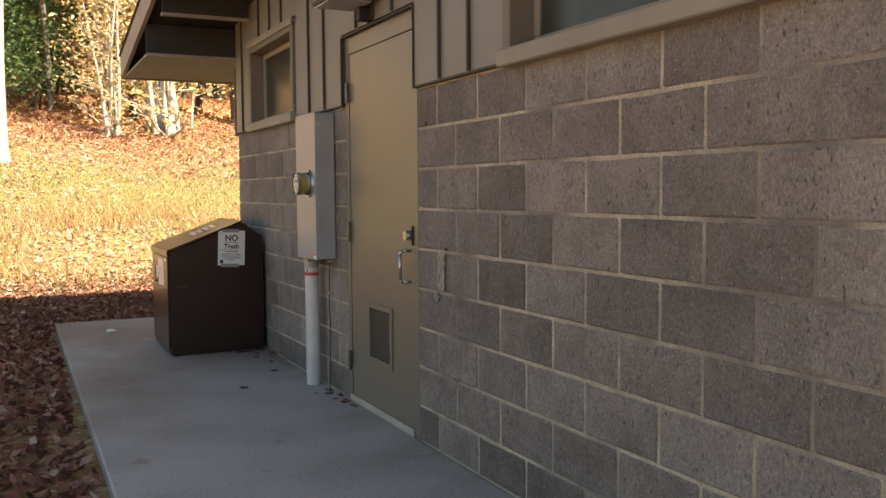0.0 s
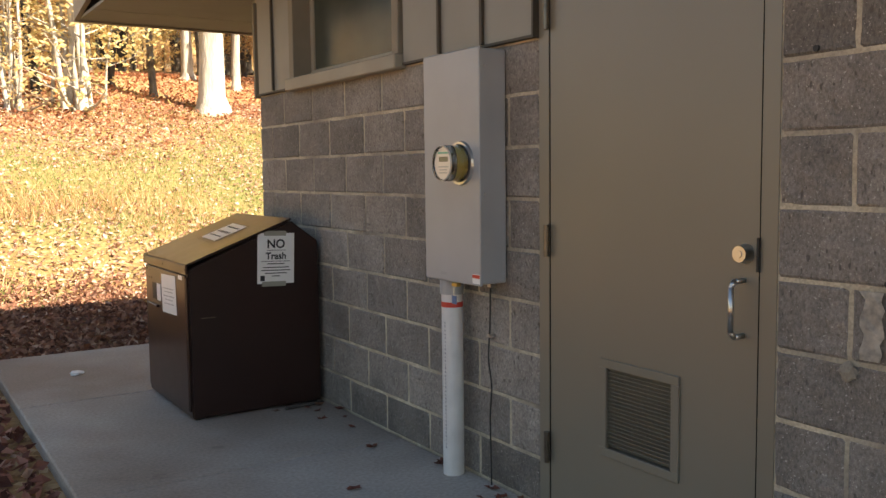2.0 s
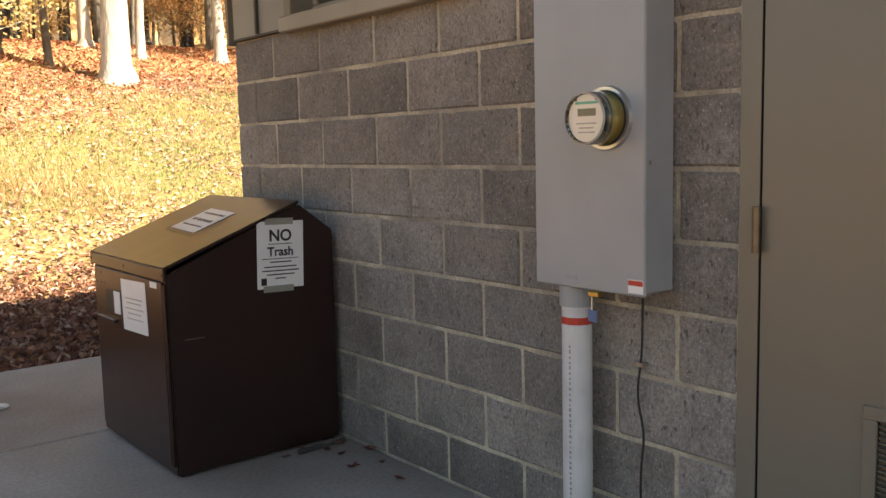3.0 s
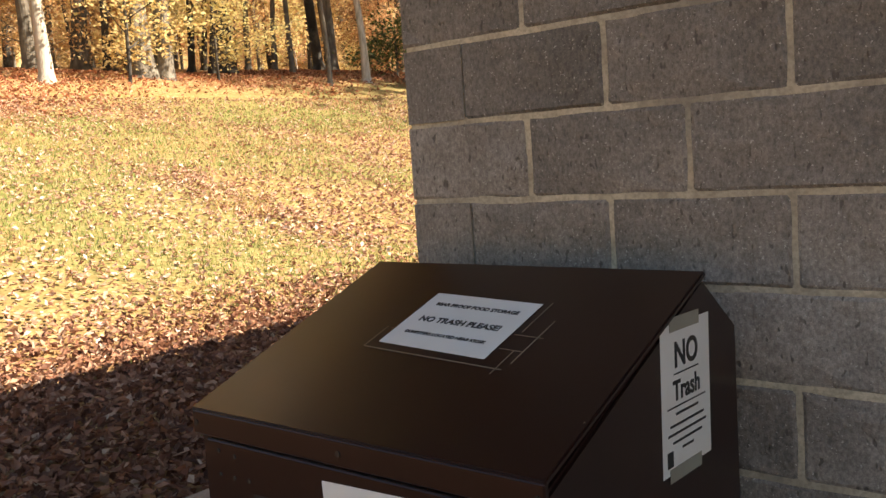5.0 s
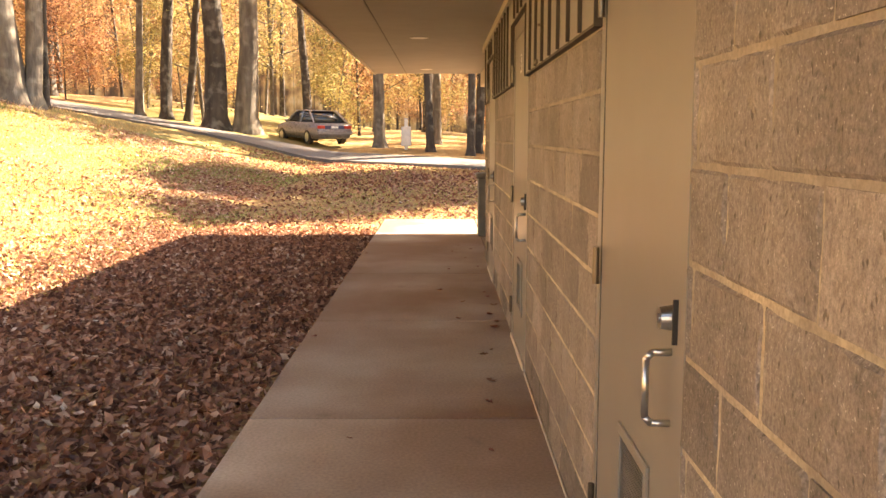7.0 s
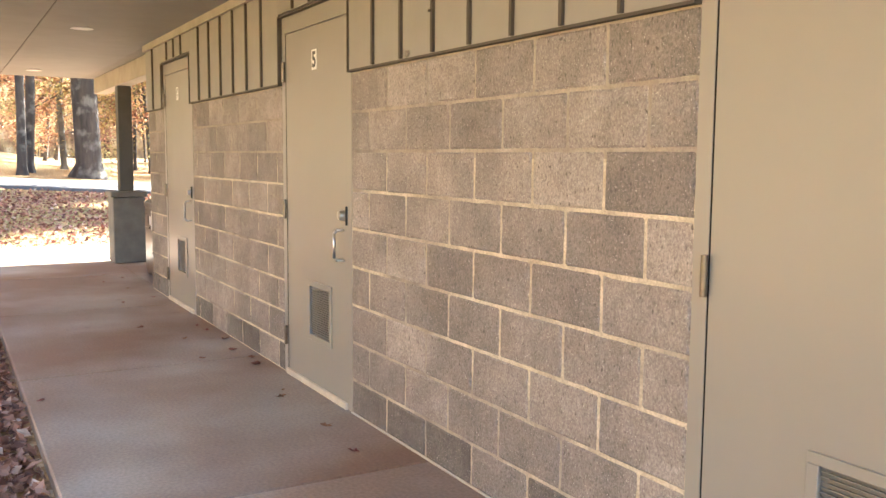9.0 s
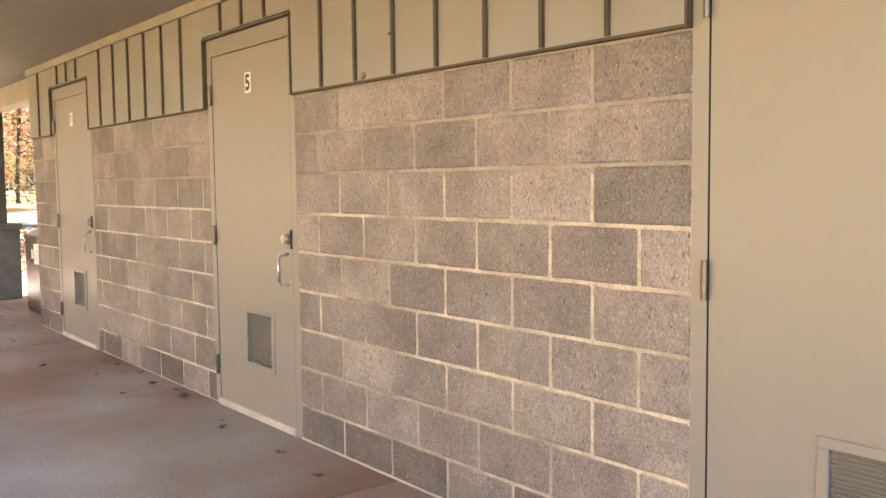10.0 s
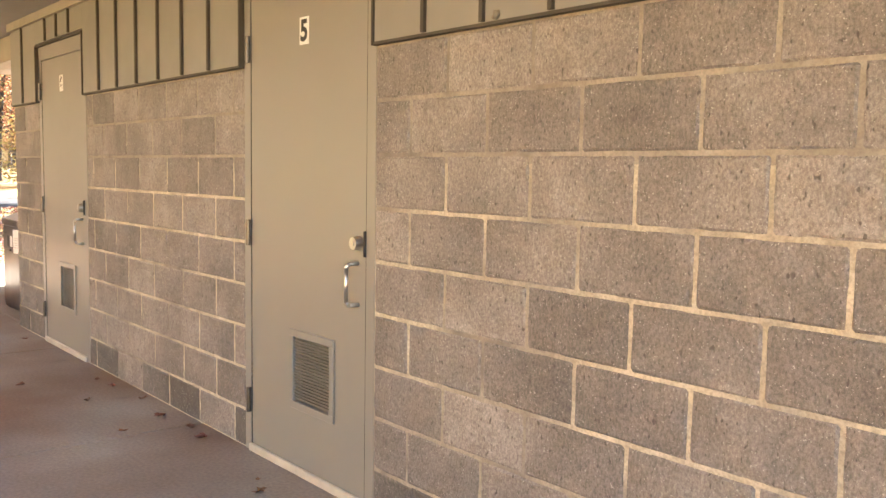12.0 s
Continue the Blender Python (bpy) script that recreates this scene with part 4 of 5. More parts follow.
def make_tree(height, r, bark, leaves, seed, label, first=0.35, limbs=14, reach=3.2, per=26, size=0.11, stems=1, spread=0.45, group="woodland trees"):
    rnd = random.Random(seed)
    root = thing("tree", pose(0, 0, -50), label, "tree", group)
    wood, spots = bm_new(), []
    for s in range(stems):
        lean = Vector((rnd.uniform(-0.06, 0.06), rnd.uniform(-0.06, 0.06), 1)) if stems == 1 else Vector((rnd.uniform(-0.13, 0.13), rnd.uniform(-0.13, 0.13), 1))
        base = Vector((0, 0, -0.25)) if stems == 1 else Vector((rnd.uniform(-0.35, 0.35), rnd.uniform(-0.35, 0.35), -0.25))
        trunk = limb(wood, base, lean, height, r, 12, rnd, 0.02, 0.05, 12 if r > 0.15 else 7, True)
        for i in range(limbs // stems):
            f = first + (1 - first) * (i + rnd.random()) / (limbs // stems)
            k = min(int(f * 12), 11)
            p, d, rr = trunk[k]
            p = p.lerp(trunk[k + 1][0], f * 12 - k if f < 1 else 0)
            a = rnd.uniform(0, 2 * math.pi)
            ln = reach * (1.15 - 0.75 * f) * rnd.uniform(0.7, 1.25)
            arm = limb(wood, p, (math.cos(a), math.sin(a), rnd.uniform(0.15, 0.7)), ln, max(0.012, rr * 0.42), 5, rnd, 0.03, 0.2, 5)
            for q, dd, r2 in arm[2:]:
                spots.append(q)
                b = limb(wood, q, (rnd.uniform(-1, 1), rnd.uniform(-1, 1), rnd.uniform(-0.1, 0.5)), ln * 0.35, max(0.007, r2 * 0.5), 3, rnd, 0, 0.2, 4)
                spots += [x[0] for x in b[1:]]
    part("trunk", wood, bark, root, smooth=True)
    me = leaf_mesh("crown", spots, per, spread, size, leaves, rnd)
    new("crown", me).parent = root
    return root


TALL = [
    make_tree(21, 0.33, BARK[1], ORANGE, 11, "tall dark-barked oak with thinning orange leaves", 0.42, 16, 4.2, 7, 0.17, spread=0.7),
    make_tree(23, 0.30, BARK[0], GOLD, 12, "tall grey-barked tree with yellow autumn leaves", 0.38, 16, 4.0, 7, 0.17, spread=0.7),
    make_tree(19, 0.26, BARK[0], RUST, 13, "straight grey tree with rust-brown leaves", 0.4, 14, 3.6, 7, 0.17, spread=0.7),
    make_tree(22, 0.34, BARK[2], GOLD, 14, "pale sunlit trunk of a tall beech", 0.45, 14, 4.0, 6, 0.17, spread=0.7),
    make_tree(16, 0.13, BARK[1], ORANGE, 15, "slender dark woodland tree with orange leaves", 0.3, 14, 2.6, 9, 0.13, spread=0.5),
    make_tree(15, 0.11, BARK[0], GOLD, 16, "slender grey woodland tree with yellow leaves", 0.28, 14, 2.6, 9, 0.13, spread=0.5),
]
# Autumn leaves for the eastern woods, with deep shade put into their colours
SHADED_RUSSET = island_mat("shaded_russet_leaves", ((0.0, (0.1, 0.045, 0.02)), (0.35, (0.25, 0.115, 0.043)), (0.7, (0.4, 0.21, 0.08)), (1.0, (0.52, 0.34, 0.15))), 0.6, 0.4, 0.88)
SHADED_OCHRE = island_mat("shaded_ochre_leaves", ((0.0, (0.14, 0.1, 0.032)), (0.4, (0.33, 0.23, 0.07)), (0.8, (0.5, 0.38, 0.13)), (1.0, (0.22, 0.24, 0.08))), 0.6, 0.4, 0.85)
EAST_TREES = [
    make_tree(20, 0.3, BARK[1], SHADED_RUSSET, 51, "tall dark oak, russet leaves darkened for shade", 0.3, 18, 4.0, 10, 0.11, spread=0.7),
    make_tree(17, 0.15, BARK[0], SHADED_OCHRE, 52, "grey tree, ochre leaves darkened for shade", 0.2, 18, 3.0, 12, 0.095, spread=0.6),
    make_tree(15, 0.11, BARK[1], SHADED_RUSSET, 53, "slender dark oak, russet leaves darkened for shade", 0.18, 18, 2.6, 12, 0.095, spread=0.6),
    make_tree(8, 0.07, BARK[0], SHADED_OCHRE, 54, "young tree, ochre leaves darkened for shade", 0.12, 20, 2.3, 18, 0.07, spread=0.5),
    make_tree(6.5, 0.06, BARK[1], SHADED_RUSSET, 55, "young oak, russet leaves in tiers darkened for shade", 0.12, 18, 2.2, 18, 0.068, spread=0.5),
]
UNDER = [
    make_tree(6.5, 0.06, BARK[1], GOLD, 21, "young maple with clear yellow leaves", 0.14, 18, 2.2, 24, 0.066),
    make_tree(7.5, 0.07, BARK[0], ORANGE, 22, "young beech with orange leaves in tiers", 0.14, 20, 2.4, 24, 0.066),
    make_tree(5.5, 0.05, BARK[1], RUST, 23, "sapling with rust-red leaves", 0.12, 16, 1.9, 20, 0.064),
    make_tree(4.5, 0.05, BARK[2], GOLD, 24, "pale sapling with sparse yellow leaves", 0.3, 12, 1.5, 6, 0.08),
]
SHRUB = make_tree(2.8, 0.05, BARK[1], GREEN, 31, "evergreen shrub with glossy dark leaves", 0.12, 20, 2.0, 9, 0.085, stems=2, spread=0.42, group="shrubs")
PALE = make_tree(10, 0.075, BARK[2], GOLD, 32, "clump of pale bare stems at the wood's edge", 0.05, 56, 1.7, 2, 0.08, stems=7)
# Dense crown for trees added out of view to shadow the lawn
SHADE = make_tree(13, 0.2, BARK[1], GOLD, 41, "unseen tree added to cast shade on the lawn", 0.48, 18, 3.2, 34, 0.16, spread=0.6)
used = set()


def plant(src, x, y, turn=0.0, scale=1.0, sink=0.0):
    z = float(ground_z(x, y)) - sink
    m = Matrix.Translation((x, y, z)) @ Matrix.Rotation(turn, 4, "Z")
    if src.name not in used:
        used.add(src.name)
        src.matrix_world = m
        src.scale = (scale,) * 3
        return src
    t = copy_thing(src, m)
    t.scale = (scale,) * 3
    return t


def plant_woods():
    rnd = random.Random(5)
    fixed = [
        # pale trunks and bare stems at the top of the bank
        (TALL[3], 4.8, 15.6, 0.95), (PALE, 1.8, 15.3, 0.95), (PALE, 0.5, 15.1, 0.62), (UNDER[3], 1.3, 15.8, 1.0), (UNDER[3], 2.5, 16.2, 0.8), (TALL[5], 3.9, 17.3, 0.9), (TALL[4], 3.1, 18.5, 0.9), (TALL[4], 1.2, 17.2, 0.8), (TALL[3], 5.6, 20.0, 0.5), (TALL[3], 6.5, 18.6, 0.4),
        (TALL[5], -0.8, 18.0, 0.8), (UNDER[2], 1.0, 19.5, 1.0), (TALL[3], -2.02, 12.6, 0.42), (SHRUB, -1.9, 20.5, 1.15), (SHRUB, -0.6, 23.5, 1.3), (SHRUB, -1.2, 18.3, 0.75), (TALL[3], 8.6, 18.4, 0.5), (TALL[1], 7.0, 22.8, 0.8), (TALL[2], 9.9, 21.6, 0.8),
        # the wood's edge along the bank
        (TALL[1], 12.0, 19.75, 1.0), (TALL[1], 12.5, 19.5, 0.8), (TALL[4], 17.75, 25.65, 1.1), (TALL[0], 17.5, 23.3, 0.95), (TALL[5], 20.0, 25.2, 1.1), (TALL[4], 21.3, 22.7, 1.6), (TALL[2], 20.9, 21.6, 0.75), (TALL[3], 19.3, 18.5, 0.42), (TALL[0], 20.7, 17.3, 0.6), (TALL[4], 21.9, 17.3, 1.15),
        (TALL[2], 21.2, 15.6, 1.25), (TALL[2], 24.5, 17.1, 0.75), (TALL[0], 23.5, 14.8, 1.25), (SHRUB, 21.8, 19.0, 0.75), (TALL[1], 25.0, 12.9, 1.35), (TALL[1], 25.5, 12.5, 0.95), (TALL[4], 26.6, 12.6, 1.0), (TALL[2], 14.6, 22.6, 0.8), (TALL[4], 15.6, 21.6, 1.1),
        # beyond the road
        (TALL[2], 40.7, 14.5, 0.8), (TALL[0], 41.1, 13.4, 0.95), (TALL[4], 41.3, 12.5, 1.6), (TALL[0], 38.7, 10.4, 1.55), (TALL[1], 39.0, 9.2, 1.6), (TALL[1], 37.5, 3.2, 0.9), (TALL[4], 34.9, 1.0, 1.4), (TALL[4], 33.5, -0.55, 1.35), (TALL[0], 43.2, 7.1, 0.75),
        # SHADE trees stand unseen behind the building, added for the lawn's shadow
        (TALL[0], 33.7, -2.7, 1.5), (TALL[4], 35.6, -0.9, 1.5), (TALL[5], 40.4, -2.7, 1.4), (TALL[2], 41, 0.8, 0.9), (SHADE, 26.8, -5.3, 1.0), (SHADE, 25.0, -7.2, 0.95), (SHADE, 28.8, -7.4, 1.0), (UNDER[0], 31, -16, 1.3),
    ]
    for src, x, y, s in fixed:
        plant(src, x, y, rnd.uniform(0, 6.28), s)
    spots = [(f[1], f[2]) for f in fixed]
    made = 0
    tries = 0
    while made < 320 and tries < 9000:
        tries += 1
        a, d = radians(rnd.uniform(-30, 98)), 16 + 58 * rnd.random() ** 0.8
        x, y = d * math.cos(a), d * math.sin(a)
        g = road_gap(x, y)
        if abs(g) < 3.2 or x < -3.5:
            continue
        if g < 0 and y < 17.6 + 0.5 * math.sin(x):
            continue
        near = 1.3 if made % 2 else 1.8
        if any((x - p) ** 2 + (y - q) ** 2 < near ** 2 for p, q in spots):
            continue
        if -0.2 < x - 37.5 < 0.2 and y < 8:
            continue
        if (33 < x < 43 and 3.5 < y < 8.5) or (27 < x < 36 and -10 < y < 1.0):
            continue
        spots.append((x, y))
        src = rnd.choice(UNDER[:3] + UNDER[:2]) if made % 3 == 0 else rnd.choice(TALL[:3] + TALL[4:] * 4 + ([UNDER[3]] if d < 40 else []))
        # low bearings get the trees whose leaf colours are darkened for shade
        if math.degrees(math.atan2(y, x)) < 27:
            src = EAST_TREES[(1, 2, 3, 0, 2, 4, 1, 3)[made % 8]]
        plant(src, x, y, rnd.uniform(0, 6.28), rnd.uniform(0.7, 1.1))
        made += 1


plant_woods()


def far_woods():
    """The depth of the wood, far behind the last trees."""
    m, n, b = nodes("far_foliage", 1.0)
    col = ramp(n, tex(n, 1.2, 12, stretch=(1, 1, 0.6)), ((0.32, (0.12, 0.08, 0.05)), (0.45, (0.34, 0.22, 0.11)), (0.58, (0.6, 0.43, 0.2)), (0.72, (0.75, 0.66, 0.42))))
    trunks = ramp(n, tex(n, 1.1, 2, stretch=(1, 1, 0.02)), ((0.56, (0,) * 3), (0.6, (0.85,) * 3)))
    n.links.new(mix(n, trunks, col, (0.06, 0.045, 0.035)), b.inputs["Base Color"])
    verts, faces = [], []
    rnd = random.Random(8)
    for i in range(60):
        a = radians(-70 + 190 * i / 59)
        x, y = 92 * math.cos(a), 92 * math.sin(a)
        z = float(ground_z(x, y))
        verts += [(x, y, z - 3), (x, y, z + 15 + rnd.uniform(-2.5, 2.5))]
        if i:
            k = 2 * i
            faces.append((k - 2, k, k + 1, k - 1))
    sheet("backdrop", verts, faces, m, "distant autumn woods", "woods", "structure")


far_woods()


# ---- fallen leaves, grass ----
def scatter(name, n, xr, yr, size, material, label, category, seed, keep=None, lift=0.012, flat=0.45):
    rng = np.random.RandomState(seed)
    x, y = rng.uniform(*xr, n), rng.uniform(*yr, n)
    if keep is not None:
        k = keep(x, y, rng)
        x, y = x[k], y[k]
    n = len(x)
    z = ground_z(x, y) + rng.uniform(0.002, lift, n)
    c = np.stack([x, y, z], 1)
    a = rng.normal(0, 1, (n, 3)) * np.array([1, 1, flat])
    a /= np.linalg.norm(a, axis=1)[:, None]
    up = np.array([0, 0, 1.0]) + rng.normal(0, flat, (n, 3))
    b = np.cross(a, up)
    b /= np.linalg.norm(b, axis=1)[:, None]
    nn = np.cross(b, a)
    s = (size * rng.uniform(0.55, 1.3, n))[:, None]
    curl = rng.uniform(0.1, 0.55, n)[:, None]
    v = np.stack([c - a * s + nn * s * curl * 0.5, c + b * s * 0.62 + nn * s * curl, c + a * s * 0.25, c + a * s + nn * s * curl * 0.7, c - b * s * 0.62 + nn * s * curl], 1)
    v[:, :, 2] += (s * 0.25)
    me = bpy.data.meshes.new(name)
    f = []
    for i in range(n):
        k = 5 * i
        f += [(k, k + 1, k + 2), (k + 1, k + 3, k + 2), (k + 2, k + 3, k + 4), (k, k + 2, k + 4)]
    me.from_pydata(v.reshape(-1, 3).tolist(), [], f)
    me.materials.append(material)
    tagged(new(name, me), label, category, "", "stuff")


def off_walk(x, y, rng):
    edge = np.minimum.reduce([x - x.min(), np.where(x.max() > 0, x.max() - x, 9), np.where(y > 2, y.max() - y, 9), np.where(y < 0, y - y.min(), 9)])
    worn = rng.rand(len(x)) < np.clip(edge / 1.6, 0, 1)
    return worn & ~((x > -1.56) & (x < 14.6) & (y < 1.55)) & ~((x > -0.5) & (x < 14.6) & (y < 0))


def off_road(x, y, rng):
    gap = np.array([road_gap(a, b) for a, b in zip(x, y)])
    green = np.sin(x * 0.7 + 2.0) * np.sin(y * 0.9 + x * 0.3)
    return off_walk(x, y, rng) & (np.abs(gap) > 1.9) & (rng.rand(len(x)) < np.clip(0.8 - 0.5 * green, 0.25, 1))


def thinning(x, y, rng):
    green = np.sin(x * 0.55 + 1.0) * np.sin(y * 0.8 + x * 0.2) + 0.35 * np.sin(x * 1.7) * np.sin(y * 2.1)
    return rng.rand(len(x)) < np.clip(0.75 - 0.55 * green, 0.2, 1)


scatter("fallen_leaves", 86000, (-7, 13.6), (1.5, 5.8), 0.035, LITTER, "thick drift of dry brown leaves beside the walk", "fallen leaves", 1, off_walk, 0.05, 0.7)
scatter("fallen_leaves", 26000, (-6.5, -1.5), (-11, 3.2), 0.039, LITTER, "dry brown leaves along the side walk", "fallen leaves", 2, off_walk, 0.04, 0.7)
scatter("fallen_leaves", 26000, (-4, 6.5), (4.6, 16.5), 0.036, PALE_LITTER, "brown leaves scattered over the sunlit bank", "fallen leaves", 3, thinning, 0.03, 0.55)
scatter("fallen_leaves", 52000, (5.5, 25), (4.6, 16.5), 0.036, DIMMED_LITTER, "tawny leaves over the bank, darkened to hold down the sunlight", "fallen leaves", 6, thinning, 0.03, 0.55)
scatter("fallen_leaves", 64000, (-6, 34), (10.8, 25), 0.05, RUST_LITTER, "deep rust-brown leaf litter at the wood's edge", "fallen leaves", 4, lambda x, y, g: g.rand(len(x)) < smooth(11.0, 15.5, y - 4.5 * smooth(4, 10, x) + 0.8 * np.sin(x * 0.9)), 0.06, 0.7)
scatter("fallen_leaves", 32000, (11, 30), (-8, 8), 0.046, LITTER, "brown leaves over the grass by the road", "fallen leaves", 5, off_road, 0.02, 0.5)


def grass(name, n, xr, yr, h, material, label, seed, patchy=0.0, spreadiness=0.35):
    rng = np.random.RandomState(seed)
    x, y = rng.uniform(*xr, n), rng.uniform(*yr, n)
    green = np.sin(x * 0.55 + 1.0) * np.sin(y * 0.8 + x * 0.2) + 0.35 * np.sin(x * 1.7) * np.sin(y * 2.1)
    k = (green > patchy - rng.rand(n) * 0.6) & off_walk(x, y, rng)
    k[k] = [abs(road_gap(a, b)) > 2.0 for a, b in zip(x[k], y[k])] if xr[0] > 10 else True
    x, y = x[k], y[k]
    n = len(x)
    c = np.stack([x, y, ground_z(x, y) - 0.01], 1)
    a = rng.uniform(0, 6.28, n)
    w = np.stack([np.cos(a), np.sin(a), 0 * a], 1) * 0.006 * rng.uniform(0.7, 1.4, n)[:, None]
    tip = np.stack([rng.normal(0, spreadiness, n), rng.normal(0, spreadiness, n), np.ones(n)], 1) * (h * rng.uniform(0.5, 1.3, n))[:, None]
    v = np.stack([c - w, c + w, c + tip * 0.55 + w * 0.6, c + tip], 1).reshape(-1, 3)
    me = bpy.data.meshes.new(name)
    me.from_pydata(v.tolist(), [], [(4 * i, 4 * i + 1, 4 * i + 2, 4 * i + 3) for i in range(n)])
    me.materials.append(material)
    tagged(new(name, me), label, "grass", "", "stuff")


STRAW = island_mat("dry_grass", ((0.0, (0.32, 0.19, 0.07)), (0.6, (0.55, 0.38, 0.18)), (1.0, (0.7, 0.55, 0.32))), 0.7, 0.35)
grass("grass", 190000, (-4, 24), (4.2, 16.5), 0.07, GRASS, "short green and yellowing grass on the bank", 7, 0.05)
grass("grass", 55000, (13.5, 30), (-6, 9), 0.055, GRASS, "short grass beside the road", 8, 0.1)
grass("dry_grass", 9000, (-3.5, 2.5), (5.2, 9.5), 0.26, STRAW, "tufts of dry straw-coloured grass", 9, 0.25, 0.5)
grass("dry_grass", 5000, (-2.2, 1.4), (5.6, 8.4), 0.3, RUST_LITTER, "clumps of dead orange-brown fern", 11, 0.45, 0.6)
grass("dry_grass", 900, (5.2, 6.2), (7.6, 8.6), 0.28, STRAW, "one tuft of dead straw-coloured grass", 12, -1.0, 0.6)
grass("dry_grass", 7000, (0, 30), (9.5, 14.5), 0.16, STRAW, "dry grass along the top of the bank", 10, 0.2, 0.5)


# ---- things on the walk ----
def small_leaf(x, y, s, turn, seed):
    rnd = random.Random(seed)
    bm = bm_new()
    ring = []
    for i in range(12):
        a = 2 * math.pi * i / 12
        rr = s * (1.0 if i % 2 else 0.6) * rnd.uniform(0.8, 1.15) * (1.25 if i in (5, 6, 7) else 0.85)
        ring.append(bm.verts.new((math.cos(a) * rr, math.sin(a) * rr * 0.7, s * rnd.uniform(0.1, 0.55))))
    mid = bm.verts.new((0, 0, s * 0.05))
    for i in range(12):
        bm.faces.new((mid, ring[i], ring[(i + 1) % 12]))
    low = min(v.co.z for v in bm.verts)
    for v in bm.verts:
        v.co.z -= low - 0.0015
    ob = part("fallen_leaf", bm, LITTER)
    ob.matrix_world = pose(x, y, 0, 0, 0, turn)
    tagged(ob, "single curled brown leaf lying on the walk", "leaf", "leaves on the walk")


rl = random.Random(4)
for i in range(34):
    if i < 18:
        x, y = rl.uniform(0.4, 11.5), 0.06 + abs(rl.gauss(0, 0.28))
    elif i < 22:
        x, y = rl.uniform(1.5, 11), rl.uniform(0.5, 1.5)
    else:
        x, y = -0.05 - abs(rl.gauss(0, 0.14)), rl.uniform(-3.2, -1.0)
    small_leaf(x, y, rl.uniform(0.018, 0.036), rl.uniform(0, 360), i)


def scrap(x, y, s, seed):
    rnd = random.Random(seed)
    bm = bm_new()
    bmesh.ops.create_icosphere(bm, subdivisions=2, radius=s)
    for v in bm.verts:
        v.co = Vector((v.co.x * 1.4, v.co.y, v.co.z * 0.45)) * rnd.uniform(0.7, 1.25)
    low = min(v.co.z for v in bm.verts)
    for v in bm.verts:
        v.co.z -= low
    ob = part("paper_scrap", bm, PAPER)
    ob.location = (x, y, 0)
    tagged(ob, "crumpled white paper scrap lying on the walk", "litter")


scrap(-1.08, 0.66, 0.032, 1)
for i, (x, y, sz) in enumerate(((-0.07, -0.98, 0.05), (-0.16, -1.0, 0.045), (-0.03, -1.12, 0.05), (-0.34, -0.96, 0.035), (-0.24, -0.94, 0.04), (-0.2, -1.84, 0.045), (-0.05, -2.22, 0.05), (-0.06, -2.62, 0.05), (-0.09, -2.72, 0.045), (-0.04, -2.8, 0.04), (0.75, 0.1, 0.05), (1.0, 0.12, 0.06), (1.15, 0.2, 0.045), (2.2, 0.1, 0.05), (2.4, 0.14, 0.045), (5.7, 0.1, 0.06), (5.9, 0.08, 0.06), (6.2, 0.13, 0.05), (6.6, 0.07, 0.05), (7.0, 0.1, 0.05))):
    small_leaf(x, y, sz * 0.75, i * 67, 100 + i)


def stick(x, y, ln, turn):
    bm = bm_new()
    rnd = random.Random(9)
    p = Vector((-ln / 2, 0, 0.012))
    for i in range(5):
        q = p + Vector((ln / 5, rnd.uniform(-0.012, 0.012), rnd.uniform(-0.003, 0.003)))
        tube(bm, p, q, 0.011 - 0.0012 * i, seg=7)
        p = q
    ob = part("stick", bm, BARK[1])
    ob.matrix_world = pose(x, y, 0, 0, 0, turn)
    tagged(ob, "short mossy stick lying against the box", "stick")


stick(-0.16, -0.955, 0.24, 8)


